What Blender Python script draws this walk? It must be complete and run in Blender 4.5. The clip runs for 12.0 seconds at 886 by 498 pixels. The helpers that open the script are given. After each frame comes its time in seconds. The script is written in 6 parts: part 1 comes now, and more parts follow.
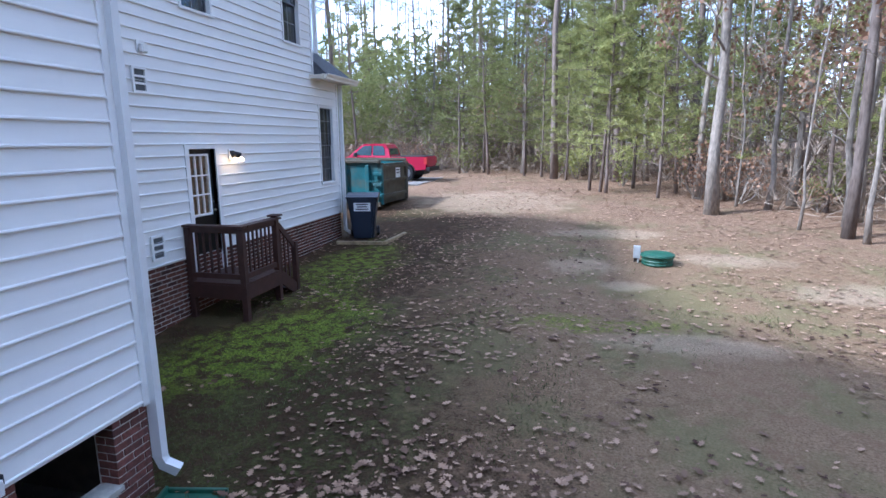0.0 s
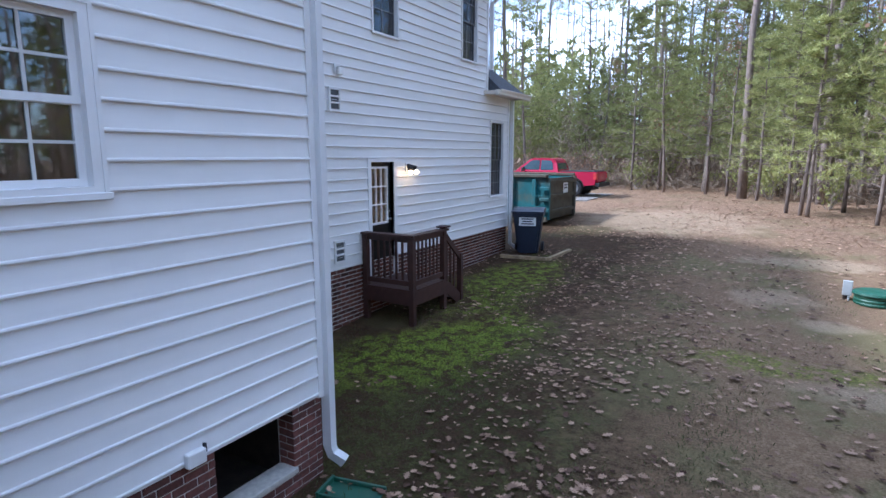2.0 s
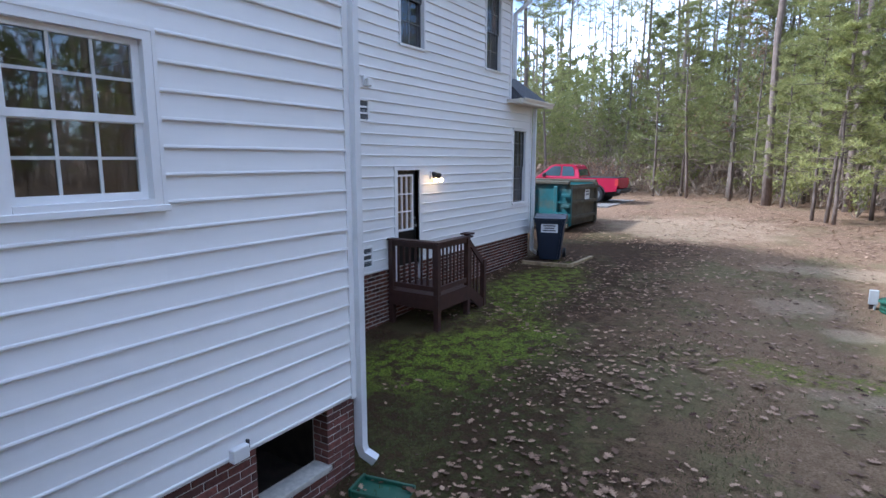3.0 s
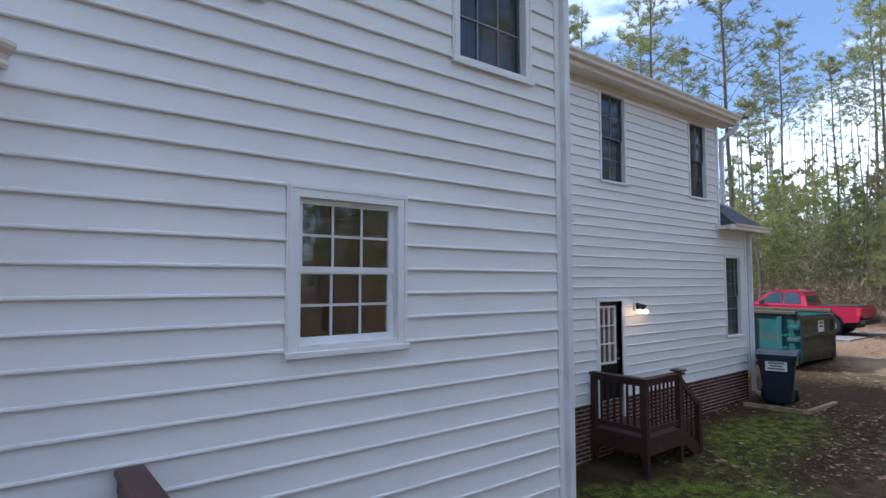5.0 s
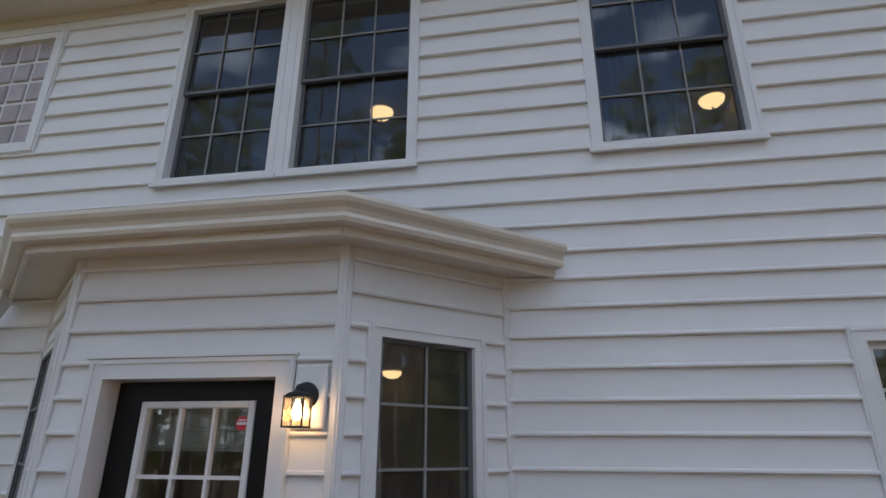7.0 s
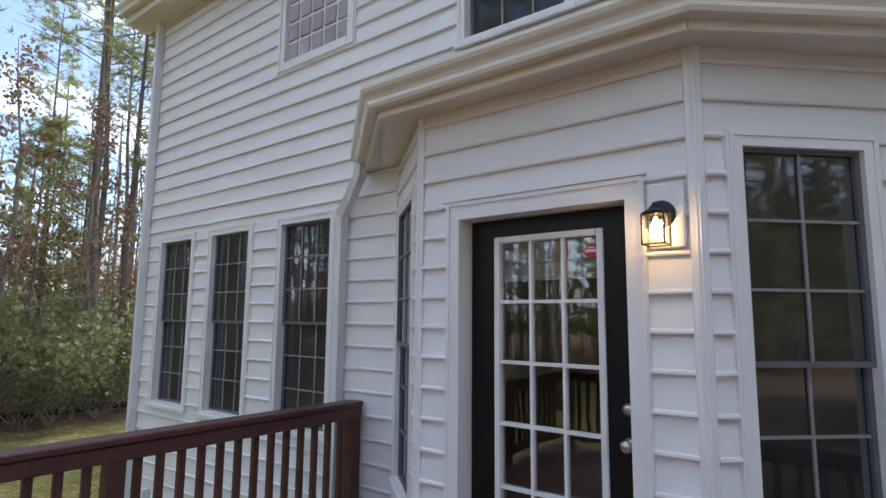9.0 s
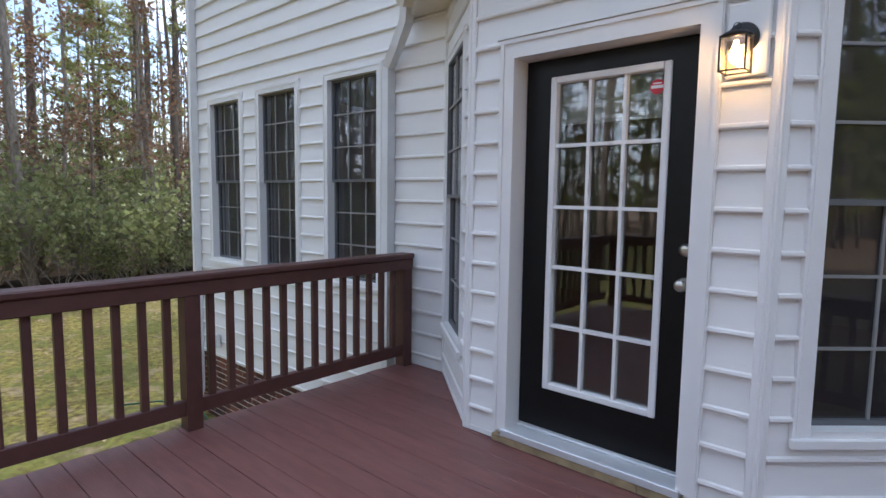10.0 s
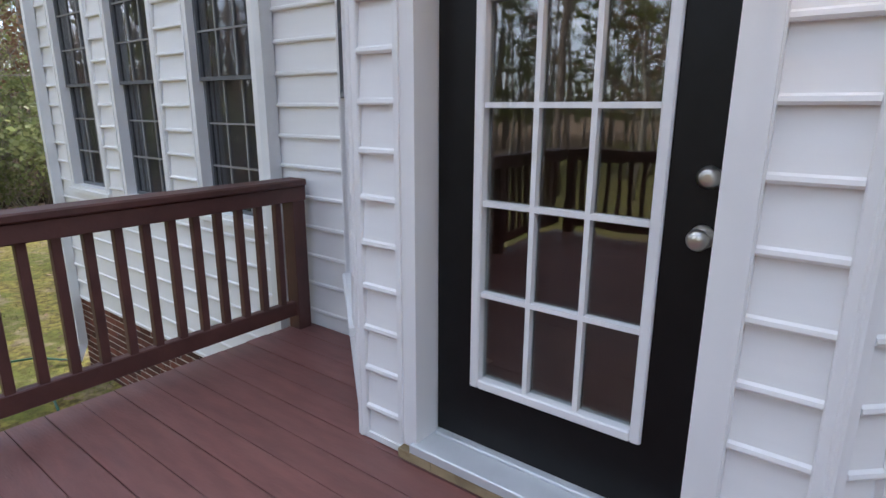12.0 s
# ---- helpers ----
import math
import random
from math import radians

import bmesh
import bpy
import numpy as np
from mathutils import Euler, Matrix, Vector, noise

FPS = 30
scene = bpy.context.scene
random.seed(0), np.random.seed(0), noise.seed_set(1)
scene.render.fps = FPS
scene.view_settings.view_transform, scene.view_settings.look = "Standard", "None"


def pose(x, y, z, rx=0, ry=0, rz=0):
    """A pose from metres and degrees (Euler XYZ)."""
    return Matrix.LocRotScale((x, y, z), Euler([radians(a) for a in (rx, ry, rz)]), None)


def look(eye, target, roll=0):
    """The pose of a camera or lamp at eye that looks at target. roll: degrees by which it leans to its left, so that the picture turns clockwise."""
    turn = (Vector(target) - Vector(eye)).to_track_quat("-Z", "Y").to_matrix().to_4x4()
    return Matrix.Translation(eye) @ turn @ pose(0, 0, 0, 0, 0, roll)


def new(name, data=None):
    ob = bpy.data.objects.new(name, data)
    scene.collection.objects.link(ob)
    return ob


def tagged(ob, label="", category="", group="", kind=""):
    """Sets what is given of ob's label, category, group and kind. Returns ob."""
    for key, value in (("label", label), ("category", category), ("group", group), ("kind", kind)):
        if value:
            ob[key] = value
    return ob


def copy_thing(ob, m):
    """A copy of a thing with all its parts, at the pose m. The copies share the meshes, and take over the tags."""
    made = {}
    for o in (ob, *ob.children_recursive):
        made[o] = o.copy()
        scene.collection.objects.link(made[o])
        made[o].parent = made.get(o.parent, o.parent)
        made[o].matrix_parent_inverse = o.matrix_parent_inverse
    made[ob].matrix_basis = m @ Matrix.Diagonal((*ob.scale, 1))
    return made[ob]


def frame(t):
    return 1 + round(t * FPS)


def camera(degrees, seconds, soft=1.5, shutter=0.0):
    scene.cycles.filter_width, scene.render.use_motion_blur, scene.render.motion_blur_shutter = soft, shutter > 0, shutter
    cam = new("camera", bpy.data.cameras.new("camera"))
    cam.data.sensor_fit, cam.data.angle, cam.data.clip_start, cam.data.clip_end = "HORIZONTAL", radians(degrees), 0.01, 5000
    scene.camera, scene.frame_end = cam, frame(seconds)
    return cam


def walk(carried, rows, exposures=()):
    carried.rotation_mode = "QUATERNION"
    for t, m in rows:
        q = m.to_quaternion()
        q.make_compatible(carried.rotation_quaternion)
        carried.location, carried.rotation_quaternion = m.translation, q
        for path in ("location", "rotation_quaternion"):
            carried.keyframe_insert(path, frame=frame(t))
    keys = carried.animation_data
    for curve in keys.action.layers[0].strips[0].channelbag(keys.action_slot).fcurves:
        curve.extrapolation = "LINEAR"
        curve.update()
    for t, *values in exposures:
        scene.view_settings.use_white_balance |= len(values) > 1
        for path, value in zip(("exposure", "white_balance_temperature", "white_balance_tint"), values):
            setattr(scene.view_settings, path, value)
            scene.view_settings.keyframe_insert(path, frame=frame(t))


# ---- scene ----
cam = camera(77.0, 12.0)
# seconds, place, yaw, pitch, roll
ROWS = [
    (0.0, 3.506, 1.971, 1.502, 13.64, -10.93, 0.53),
    (0.5, 3.466, 2.024, 1.497, 20.76, -10.56, 0.32),
    (1.0, 3.446, 2.023, 1.519, 25.02, -10.22, 0.20),
    (1.5, 3.434, 2.029, 1.522, 28.12, -9.80, 0.19),
    (2.0, 3.432, 2.033, 1.520, 30.48, -9.47, 0.05),
    (2.5, 3.457, 1.941, 1.560, 31.80, -9.10, -0.04),
    (4.3, 3.411, 1.582, 1.632, 40.37, -7.35, 0.25),
    (4.5, 3.406, 1.560, 1.680, 43.72, -6.03, -0.04),
    (5.0, 3.414, 1.552, 1.748, 51.63, 3.50, 0.10),
    (5.5, 3.364, 1.545, 1.776, 60.42, 11.83, 0.11),
    (6.0, 3.325, 1.544, 1.802, 72.36, 15.93, -0.06),
    (6.5, 3.235, 1.470, 1.759, 84.76, 19.66, 0.22),
    (7.0, 3.232, 1.389, 1.766, 99.94, 19.88, -0.31),
    (7.5, 3.174, 1.276, 1.754, 111.91, 20.07, -0.46),
    (9.5, 3.205, 0.967, 1.449, 130.57, 1.70, -0.71),
    (10.0, 3.200, 0.946, 1.372, 131.82, -5.49, -0.79),
    (10.5, 3.139, 0.916, 1.337, 132.83, -10.52, -0.68),
    (11.0, 2.864, 0.843, 1.317, 132.82, -12.59, -0.18),
    (11.5, 2.545, 0.643, 1.321, 130.92, -14.09, 0.02),
    (12.0, 2.151, 0.416, 1.307, 127.15, -14.14, -0.28),
]
walk(cam, [(t, pose(x, y, z, 90 + pitch, roll, yaw)) for t, x, y, z, yaw, pitch, roll in ROWS], exposures=[(0.0, 0.88, 4800, 14), (2.5, 0.73, 4950, 13), (5.0, 0.41, 5300, 12), (6.0, 0.08, 5450, 10), (6.5, 0.13, 5550, 10), (7.0, 0.28, 5850, 11), (9.5, 0.73, 5800, 11), (10.5, 1.03, 5700, 11), (12.0, 1.13, 5950, 12)])


# ---- world, sun, exposure ----
SUN_AZ, SUN_EL = 206.0, 41.0      # direction towards the sun: degrees from +x, and above the horizon
world = bpy.data.worlds.new("world")
scene.world = world
world.use_nodes = True
wn, wl = world.node_tree.nodes, world.node_tree.links
wn.clear()
sky = wn.new("ShaderNodeTexSky")
sky.sky_type, sky.sun_disc = "NISHITA", False
sky.sun_elevation, sky.sun_rotation = radians(SUN_EL), radians(90 - SUN_AZ)
sky.air_density, sky.dust_density, sky.ozone_density = 1.0, 1.0, 1.5
tc = wn.new("ShaderNodeTexCoord")
mp = wn.new("ShaderNodeMapping")
mp.inputs["Scale"].default_value = (1.0, 1.0, 2.6)
cl = wn.new("ShaderNodeTexNoise")
cl.inputs["Scale"].default_value, cl.inputs["Detail"].default_value, cl.inputs["Roughness"].default_value = 2.1, 7.0, 0.55
cr = wn.new("ShaderNodeValToRGB")
cr.color_ramp.elements[0].position, cr.color_ramp.elements[1].position = 0.455, 0.63
cr.color_ramp.elements[0].color = (0.02, 0.02, 0.02, 1)
cm = wn.new("ShaderNodeMix")
cm.data_type = "RGBA"
cm.inputs[7].default_value = (15.5, 16.0, 17.4, 1)
bg = wn.new("ShaderNodeBackground")
bg.inputs["Strength"].default_value = 0.14
wo = wn.new("ShaderNodeOutputWorld")
wl.new(tc.outputs["Generated"], mp.inputs["Vector"])
wl.new(mp.outputs["Vector"], cl.inputs["Vector"])
wl.new(cl.outputs["Fac"], cr.inputs["Fac"])
wl.new(cr.outputs["Color"], cm.inputs[0])
wl.new(sky.outputs["Color"], cm.inputs[6])
wl.new(cm.outputs[2], bg.inputs["Color"])
wl.new(bg.outputs["Background"], wo.inputs["Surface"])
sun_data = bpy.data.lights.new("sun", "SUN")
sun_data.energy, sun_data.angle, sun_data.color = 4.3, radians(5.0), (1.0, 0.93, 0.82)
sun = new("sun", sun_data)
sd = Vector((math.cos(radians(SUN_AZ)) * math.cos(radians(SUN_EL)), math.sin(radians(SUN_AZ)) * math.cos(radians(SUN_EL)), math.sin(radians(SUN_EL))))
sun.matrix_world = look(sd * 60, (0, 0, 0))


# ---- materials ----
def material(name, color, rough=0.6, metal=0.0, var=0.12, scale=8.0, bump=0.0, bscale=60.0, spec=0.5, rand=0.0, stain=None, stain_scale=1.2, stain_amt=0.5, stretch=(1, 1, 1)):
    """Two scales of variation over a base colour, fine relief, and a random shift from piece to piece."""
    m = bpy.data.materials.new(name)
    m.use_nodes = True
    n, l = m.node_tree.nodes, m.node_tree.links
    b = n["Principled BSDF"]
    b.inputs["Roughness"].default_value, b.inputs["Metallic"].default_value = rough, metal
    b.inputs["Specular IOR Level"].default_value = spec
    mpp = n.new("ShaderNodeMapping")
    mpp.inputs["Scale"].default_value = stretch
    geo = n.new("ShaderNodeNewGeometry")
    l.new(geo.outputs["Position"], mpp.inputs["Vector"])
    fine = n.new("ShaderNodeTexNoise")
    fine.inputs["Scale"].default_value, fine.inputs["Detail"].default_value = scale, 6
    l.new(mpp.outputs["Vector"], fine.inputs["Vector"])
    ramp = n.new("ShaderNodeMapRange")
    ramp.inputs[1].default_value, ramp.inputs[2].default_value = 0.3, 0.7
    ramp.inputs[3].default_value, ramp.inputs[4].default_value = 1 - var, 1 + var
    l.new(fine.outputs["Fac"], ramp.inputs[0])
    mul = n.new("ShaderNodeMix")
    mul.data_type, mul.blend_type = "RGBA", "MULTIPLY"
    mul.inputs[0].default_value = 1
    mul.inputs[6].default_value = (*color, 1)
    l.new(ramp.outputs[0], mul.inputs[7])
    out = mul.outputs[2]
    if stain:
        big = n.new("ShaderNodeTexNoise")
        big.inputs["Scale"].default_value, big.inputs["Detail"].default_value, big.inputs["Roughness"].default_value = stain_scale, 5, 0.6
        l.new(mpp.outputs["Vector"], big.inputs["Vector"])
        rr = n.new("ShaderNodeMapRange")
        rr.inputs[1].default_value, rr.inputs[2].default_value, rr.inputs[4].default_value = 0.48, 0.7, stain_amt
        l.new(big.outputs["Fac"], rr.inputs[0])
        mx = n.new("ShaderNodeMix")
        mx.data_type = "RGBA"
        mx.inputs[7].default_value = (*stain, 1)
        l.new(rr.outputs[0], mx.inputs[0])
        l.new(out, mx.inputs[6])
        out = mx.outputs[2]
    if rand:
        oi = n.new("ShaderNodeObjectInfo")
        r2 = n.new("ShaderNodeMapRange")
        r2.inputs[3].default_value, r2.inputs[4].default_value = 1 - rand, 1 + rand
        l.new(oi.outputs["Random"], r2.inputs[0])
        m2 = n.new("ShaderNodeMix")
        m2.data_type, m2.blend_type = "RGBA", "MULTIPLY"
        m2.inputs[0].default_value = 1
        l.new(out, m2.inputs[6])
        l.new(r2.outputs[0], m2.inputs[7])
        out = m2.outputs[2]
    l.new(out, b.inputs["Base Color"])
    if bump:
        bn = n.new("ShaderNodeTexNoise")
        bn.inputs["Scale"].default_value, bn.inputs["Detail"].default_value = bscale, 5
        l.new(mpp.outputs["Vector"], bn.inputs["Vector"])
        bu = n.new("ShaderNodeBump")
        bu.inputs["Strength"].default_value, bu.inputs["Distance"].default_value = bump, 0.01
        l.new(bn.outputs["Fac"], bu.inputs["Height"])
        l.new(bu.outputs["Normal"], b.inputs["Normal"])
    return m


def island_material(name, c1, c2, rough=0.6, trans=0.0):
    """A colour between two, drawn leaf by leaf."""
    m = bpy.data.materials.new(name)
    m.use_nodes = True
    n, l = m.node_tree.nodes, m.node_tree.links
    b = n["Principled BSDF"]
    b.inputs["Roughness"].default_value = rough
    b.inputs["Specular IOR Level"].default_value = 0.25
    geo = n.new("ShaderNodeNewGeometry")
    oi = n.new("ShaderNodeObjectInfo")
    mx = n.new("ShaderNodeMix")
    mx.data_type = "RGBA"
    mx.inputs[6].default_value, mx.inputs[7].default_value = (*c1, 1), (*c2, 1)
    l.new(geo.outputs["Random Per Island"], mx.inputs[0])
    r2 = n.new("ShaderNodeMapRange")
    r2.inputs[3].default_value, r2.inputs[4].default_value = 0.75, 1.25
    l.new(oi.outputs["Random"], r2.inputs[0])
    m2 = n.new("ShaderNodeMix")
    m2.data_type, m2.blend_type = "RGBA", "MULTIPLY"
    m2.inputs[0].default_value = 1
    l.new(mx.outputs[2], m2.inputs[6])
    l.new(r2.outputs[0], m2.inputs[7])
    l.new(m2.outputs[2], b.inputs["Base Color"])
    if trans:
        t = n.new("ShaderNodeBsdfTranslucent")
        l.new(m2.outputs[2], t.inputs["Color"])
        ms = n.new("ShaderNodeMixShader")
        ms.inputs[0].default_value = trans
        l.new(b.outputs[0], ms.inputs[1])
        l.new(t.outputs[0], ms.inputs[2])
        l.new(ms.outputs[0], n["Material Output"].inputs["Surface"])
    return m


def glass_material(name, tint=(1, 1, 1), dirt=0.0, screen=0.0):
    m = bpy.data.materials.new(name)
    m.use_nodes = True
    n, l = m.node_tree.nodes, m.node_tree.links
    n.remove(n["Principled BSDF"])
    tr, gl, fr, ms = n.new("ShaderNodeBsdfTransparent"), n.new("ShaderNodeBsdfGlossy"), n.new("ShaderNodeLayerWeight"), n.new("ShaderNodeMixShader")
    tr.inputs["Color"].default_value = (*tint, 1)
    gl.inputs["Roughness"].default_value = 0.02
    gl.inputs["Color"].default_value = (1 - dirt, 1 - dirt, 1 - dirt * 0.93, 1)
    fr.inputs["Blend"].default_value = 0.5
    pw, sc = n.new("ShaderNodeMath"), n.new("ShaderNodeMath")
    pw.operation, pw.inputs[1].default_value = "POWER", 5.0
    sc.operation, sc.inputs[1].default_value, sc.inputs[2].default_value = "MULTIPLY_ADD", 0.915, 0.085
    l.new(fr.outputs["Facing"], pw.inputs[0])
    l.new(pw.outputs[0], sc.inputs[0])
    bn = n.new("ShaderNodeTexNoise")
    bn.inputs["Scale"].default_value = 3.0
    geo = n.new("ShaderNodeNewGeometry")
    l.new(geo.outputs["Position"], bn.inputs["Vector"])
    bu = n.new("ShaderNodeBump")
    bu.inputs["Strength"].default_value, bu.inputs["Distance"].default_value = 0.05, 0.02
    l.new(bn.outputs["Fac"], bu.inputs["Height"])
    l.new(bu.outputs["Normal"], gl.inputs["Normal"])
    l.new(sc.outputs[0], ms.inputs[0])
    l.new(tr.outputs[0], ms.inputs[1])
    l.new(gl.outputs[0], ms.inputs[2])
    out = ms.outputs[0]
    if screen:
        # the insect screen's share of the pane
        df, m2 = n.new("ShaderNodeBsdfDiffuse"), n.new("ShaderNodeMixShader")
        df.inputs["Color"].default_value = (0.2, 0.205, 0.215, 1)
        m2.inputs[0].default_value = screen
        l.new(out, m2.inputs[1])
        l.new(df.outputs[0], m2.inputs[2])
        out = m2.outputs[0]
    l.new(out, n["Material Output"].inputs["Surface"])
    return m


def glow_material(name, color, strength):
    m = bpy.data.materials.new(name)
    m.use_nodes = True
    b = m.node_tree.nodes["Principled BSDF"]
    b.inputs["Base Color"].default_value = (*color, 1)
    b.inputs["Emission Color"].default_value = (*color, 1)
    b.inputs["Emission Strength"].default_value = strength
    return m


M_SIDING = material("white_vinyl_siding", (0.79, 0.785, 0.77), 0.45, var=0.02, scale=3, bump=0.06, bscale=9, stain=(0.66, 0.66, 0.63), stain_scale=0.9, stain_amt=0.25, stretch=(1, 0.35, 4), rand=0.012)
M_TRIM = material("white_trim", (0.78, 0.78, 0.77), 0.4, var=0.03, scale=5, stain=(0.66, 0.65, 0.61), stain_scale=2.5, stain_amt=0.25)
M_GUTTER = material("white_gutter_metal", (0.74, 0.69, 0.59), 0.35, var=0.03, scale=4, stain=(0.6, 0.57, 0.5), stain_scale=1.6, stain_amt=0.35)
M_SPOUT = material("downspout_metal", (0.72, 0.73, 0.73), 0.35, var=0.03, scale=4, stain=(0.5, 0.5, 0.48), stain_scale=2.2, stain_amt=0.4)
M_SOFFIT = material("soffit", (0.7, 0.645, 0.55), 0.55, var=0.03)
M_BRICK = material("red_brown_brick", (0.135, 0.05, 0.038), 0.85, var=0.3, scale=25, bump=0.4, bscale=90, rand=0.35, stain=(0.09, 0.05, 0.045), stain_scale=6, stain_amt=0.7)
M_MORTAR = material("mortar", (0.56, 0.51, 0.44), 0.95, var=0.2, scale=30, bump=0.3, stain=(0.2, 0.19, 0.16), stain_scale=3, stain_amt=0.5)
M_DECK = material("red_brown_deck_stain", (0.168, 0.07, 0.06), 0.42, var=0.16, scale=7, bump=0.15, bscale=40, rand=0.1, stain=(0.19, 0.092, 0.08), stain_scale=2.2, stain_amt=0.6, stretch=(3, 0.6, 3))
M_RAIL = material("dark_brown_rail_stain", (0.088, 0.034, 0.028), 0.5, var=0.16, scale=9, bump=0.15, bscale=40, rand=0.08, stain=(0.05, 0.024, 0.02), stain_scale=3, stain_amt=0.5)
M_PORCH = material("dark_porch_stain", (0.05, 0.021, 0.016), 0.6, var=0.2, scale=9, bump=0.15, bscale=40, stain=(0.03, 0.016, 0.014), stain_scale=3, stain_amt=0.5)
M_BLACK = material("black_door_paint", (0.006, 0.006, 0.006), 0.4, var=0.2, scale=12, bump=0.04, bscale=60, spec=0.25)
M_DARK = material("dark_sash", (0.12, 0.125, 0.13), 0.5, var=0.1)
M_SCREENBAR = material("grille_white", (0.6, 0.6, 0.58), 0.5, var=0.05)
M_GRILLE2 = material("grille_behind_screen", (0.24, 0.24, 0.235), 0.6, var=0.05)
M_GLASS = glass_material("window_glass", (0.72, 0.75, 0.74))
M_GLASS2 = glass_material("screened_glass", (0.62, 0.64, 0.65), 0.15, 0.07)
M_BLOCK = material("frosted_glass_block", (0.4, 0.35, 0.36), 0.12, var=0.15, scale=6, bump=0.2, bscale=25, rand=0.12)
# room colour lowered from beige so the dimness indoors is part of it
M_ROOM = material("dimmed_interior_wall", (0.22, 0.175, 0.125), 0.9, var=0.06, scale=2)
M_ROOMF = material("interior_floor", (0.2, 0.1, 0.05), 0.5, var=0.2, scale=4)
M_CURTAIN = material("pale_curtain", (0.36, 0.46, 0.62), 0.9, var=0.1, scale=9, stretch=(1, 4, 0.4))
M_SHINGLE = material("grey_shingle", (0.07, 0.075, 0.085), 0.9, var=0.3, scale=20, bump=0.4, bscale=60, stain=(0.1, 0.1, 0.11), stain_scale=4)
M_METAL = material("brushed_nickel", (0.55, 0.53, 0.48), 0.3, 1.0, var=0.08)
M_IRON = material("black_lantern_metal", (0.012, 0.012, 0.013), 0.5, 0.2, var=0.2)
M_BULB = glow_material("warm_bulb", (1.0, 0.58, 0.24), 38.0)
M_BULB2 = glow_material("warm_bulb_small", (1.0, 0.62, 0.28), 14.0)
M_BRIGHT = glow_material("garage_bulb", (1.0, 0.62, 0.28), 110.0)
M_DOME = glow_material("warm_dome", (1.0, 0.62, 0.25), 3.2)
M_SHADE = material("cream_window_shade", (0.62, 0.59, 0.53), 0.9, var=0.06, scale=14, stretch=(1, 1, 6))
M_LENS = glass_material("lantern_glass", (0.98, 0.93, 0.82))
M_WOODSILL = material("weathered_treated_wood", (0.33, 0.25, 0.14), 0.8, var=0.3, scale=9, bump=0.3, stain=(0.16, 0.11, 0.06), stain_scale=6, stain_amt=0.8)
M_SILL = material("door_sill_aluminium", (0.62, 0.64, 0.65), 0.4, 0.3, var=0.05)
M_VENTDARK = material("vent_shadow_grey", (0.09, 0.095, 0.1), 0.7)
M_STONE = material("concrete_sill", (0.45, 0.43, 0.38), 0.9, var=0.15, scale=20, bump=0.2)
M_PINEBARK = material("pine_bark", (0.17, 0.13, 0.105), 0.95, var=0.35, scale=6, bump=0.8, bscale=14, stretch=(3, 3, 0.7), rand=0.2, stain=(0.2, 0.17, 0.15), stain_scale=3)
M_GREYBARK = material("grey_bark", (0.26, 0.222, 0.18), 0.95, var=0.4, scale=7, bump=1.0, bscale=12, stretch=(2.5, 2.5, 0.8), rand=0.25, stain=(0.17, 0.14, 0.11), stain_scale=2.5)
M_NEEDLE = island_material("pine_needles", (0.165, 0.19, 0.062), (0.385, 0.38, 0.145), 0.6, 0.45)
M_NEEDLE_Y = island_material("young_pine_needles", (0.23, 0.255, 0.08), (0.47, 0.455, 0.18), 0.6, 0.45)
M_NEEDLE_D = island_material("dark_evergreen", (0.17, 0.20, 0.08), (0.36, 0.37, 0.17), 0.6, 0.5)
M_BROWNLEAF = island_material("dry_oak_leaves", (0.2, 0.11, 0.065), (0.38, 0.24, 0.15), 0.7, 0.25)
M_LITTER = island_material("fallen_leaves", (0.045, 0.018, 0.010), (0.47, 0.31, 0.2), 0.8)
M_TWIG = island_material("brown_twigs", (0.17, 0.125, 0.09), (0.40, 0.32, 0.24), 0.9)
M_GRASS = island_material("grass_blades", (0.05, 0.06, 0.014), (0.12, 0.125, 0.045), 0.6, 0.2)
M_TEAL = material("teal_dumpster_paint", (0.012, 0.10, 0.11), 0.6, var=0.25, scale=3, bump=0.1, stain=(0.10, 0.085, 0.05), stain_scale=1.6, stain_amt=0.8)
M_RUST = material("rusty_dirty_steel", (0.085, 0.07, 0.045), 0.8, var=0.3, scale=4, bump=0.2, stain=(0.06, 0.07, 0.055), stain_scale=2, stain_amt=0.8)
M_NAVY = material("dark_navy_plastic", (0.012, 0.02, 0.04), 0.5, var=0.15, scale=4, bump=0.05)
M_RED = material("red_car_paint", (0.43, 0.022, 0.062), 0.22, 0.1, var=0.05, scale=2)
M_RUBBER = material("tyre_rubber", (0.015, 0.015, 0.016), 0.9, var=0.2)
M_RIM = material("grey_alloy", (0.32, 0.33, 0.34), 0.35, 0.8)
M_CARGLASS = material("tinted_car_glass", (0.03, 0.05, 0.06), 0.05, spec=0.9)
M_BLACKPL = material("black_plastic", (0.015, 0.015, 0.016), 0.6, var=0.1)
M_TAIL = material("tail_light_red", (0.5, 0.05, 0.05), 0.2)
M_GREEN = material("green_plastic", (0.015, 0.085, 0.05), 0.5, var=0.15, scale=6, stain=(0.08, 0.13, 0.09), stain_scale=5)
M_GREY = material("grey_plastic", (0.42, 0.43, 0.42), 0.6, var=0.1)
M_PAPER = material("white_sticker", (0.72, 0.73, 0.74), 0.6, var=0.04)
M_INK = material("dark_print", (0.08, 0.08, 0.1), 0.7)
M_REDST = material("red_sticker", (0.5, 0.02, 0.04), 0.5)
# dark wood; also colours the crawl space near black in place of shade
M_LOG_SHADE = material("dark_wood_and_crawl_shade", (0.06, 0.045, 0.035), 0.95, var=0.3)
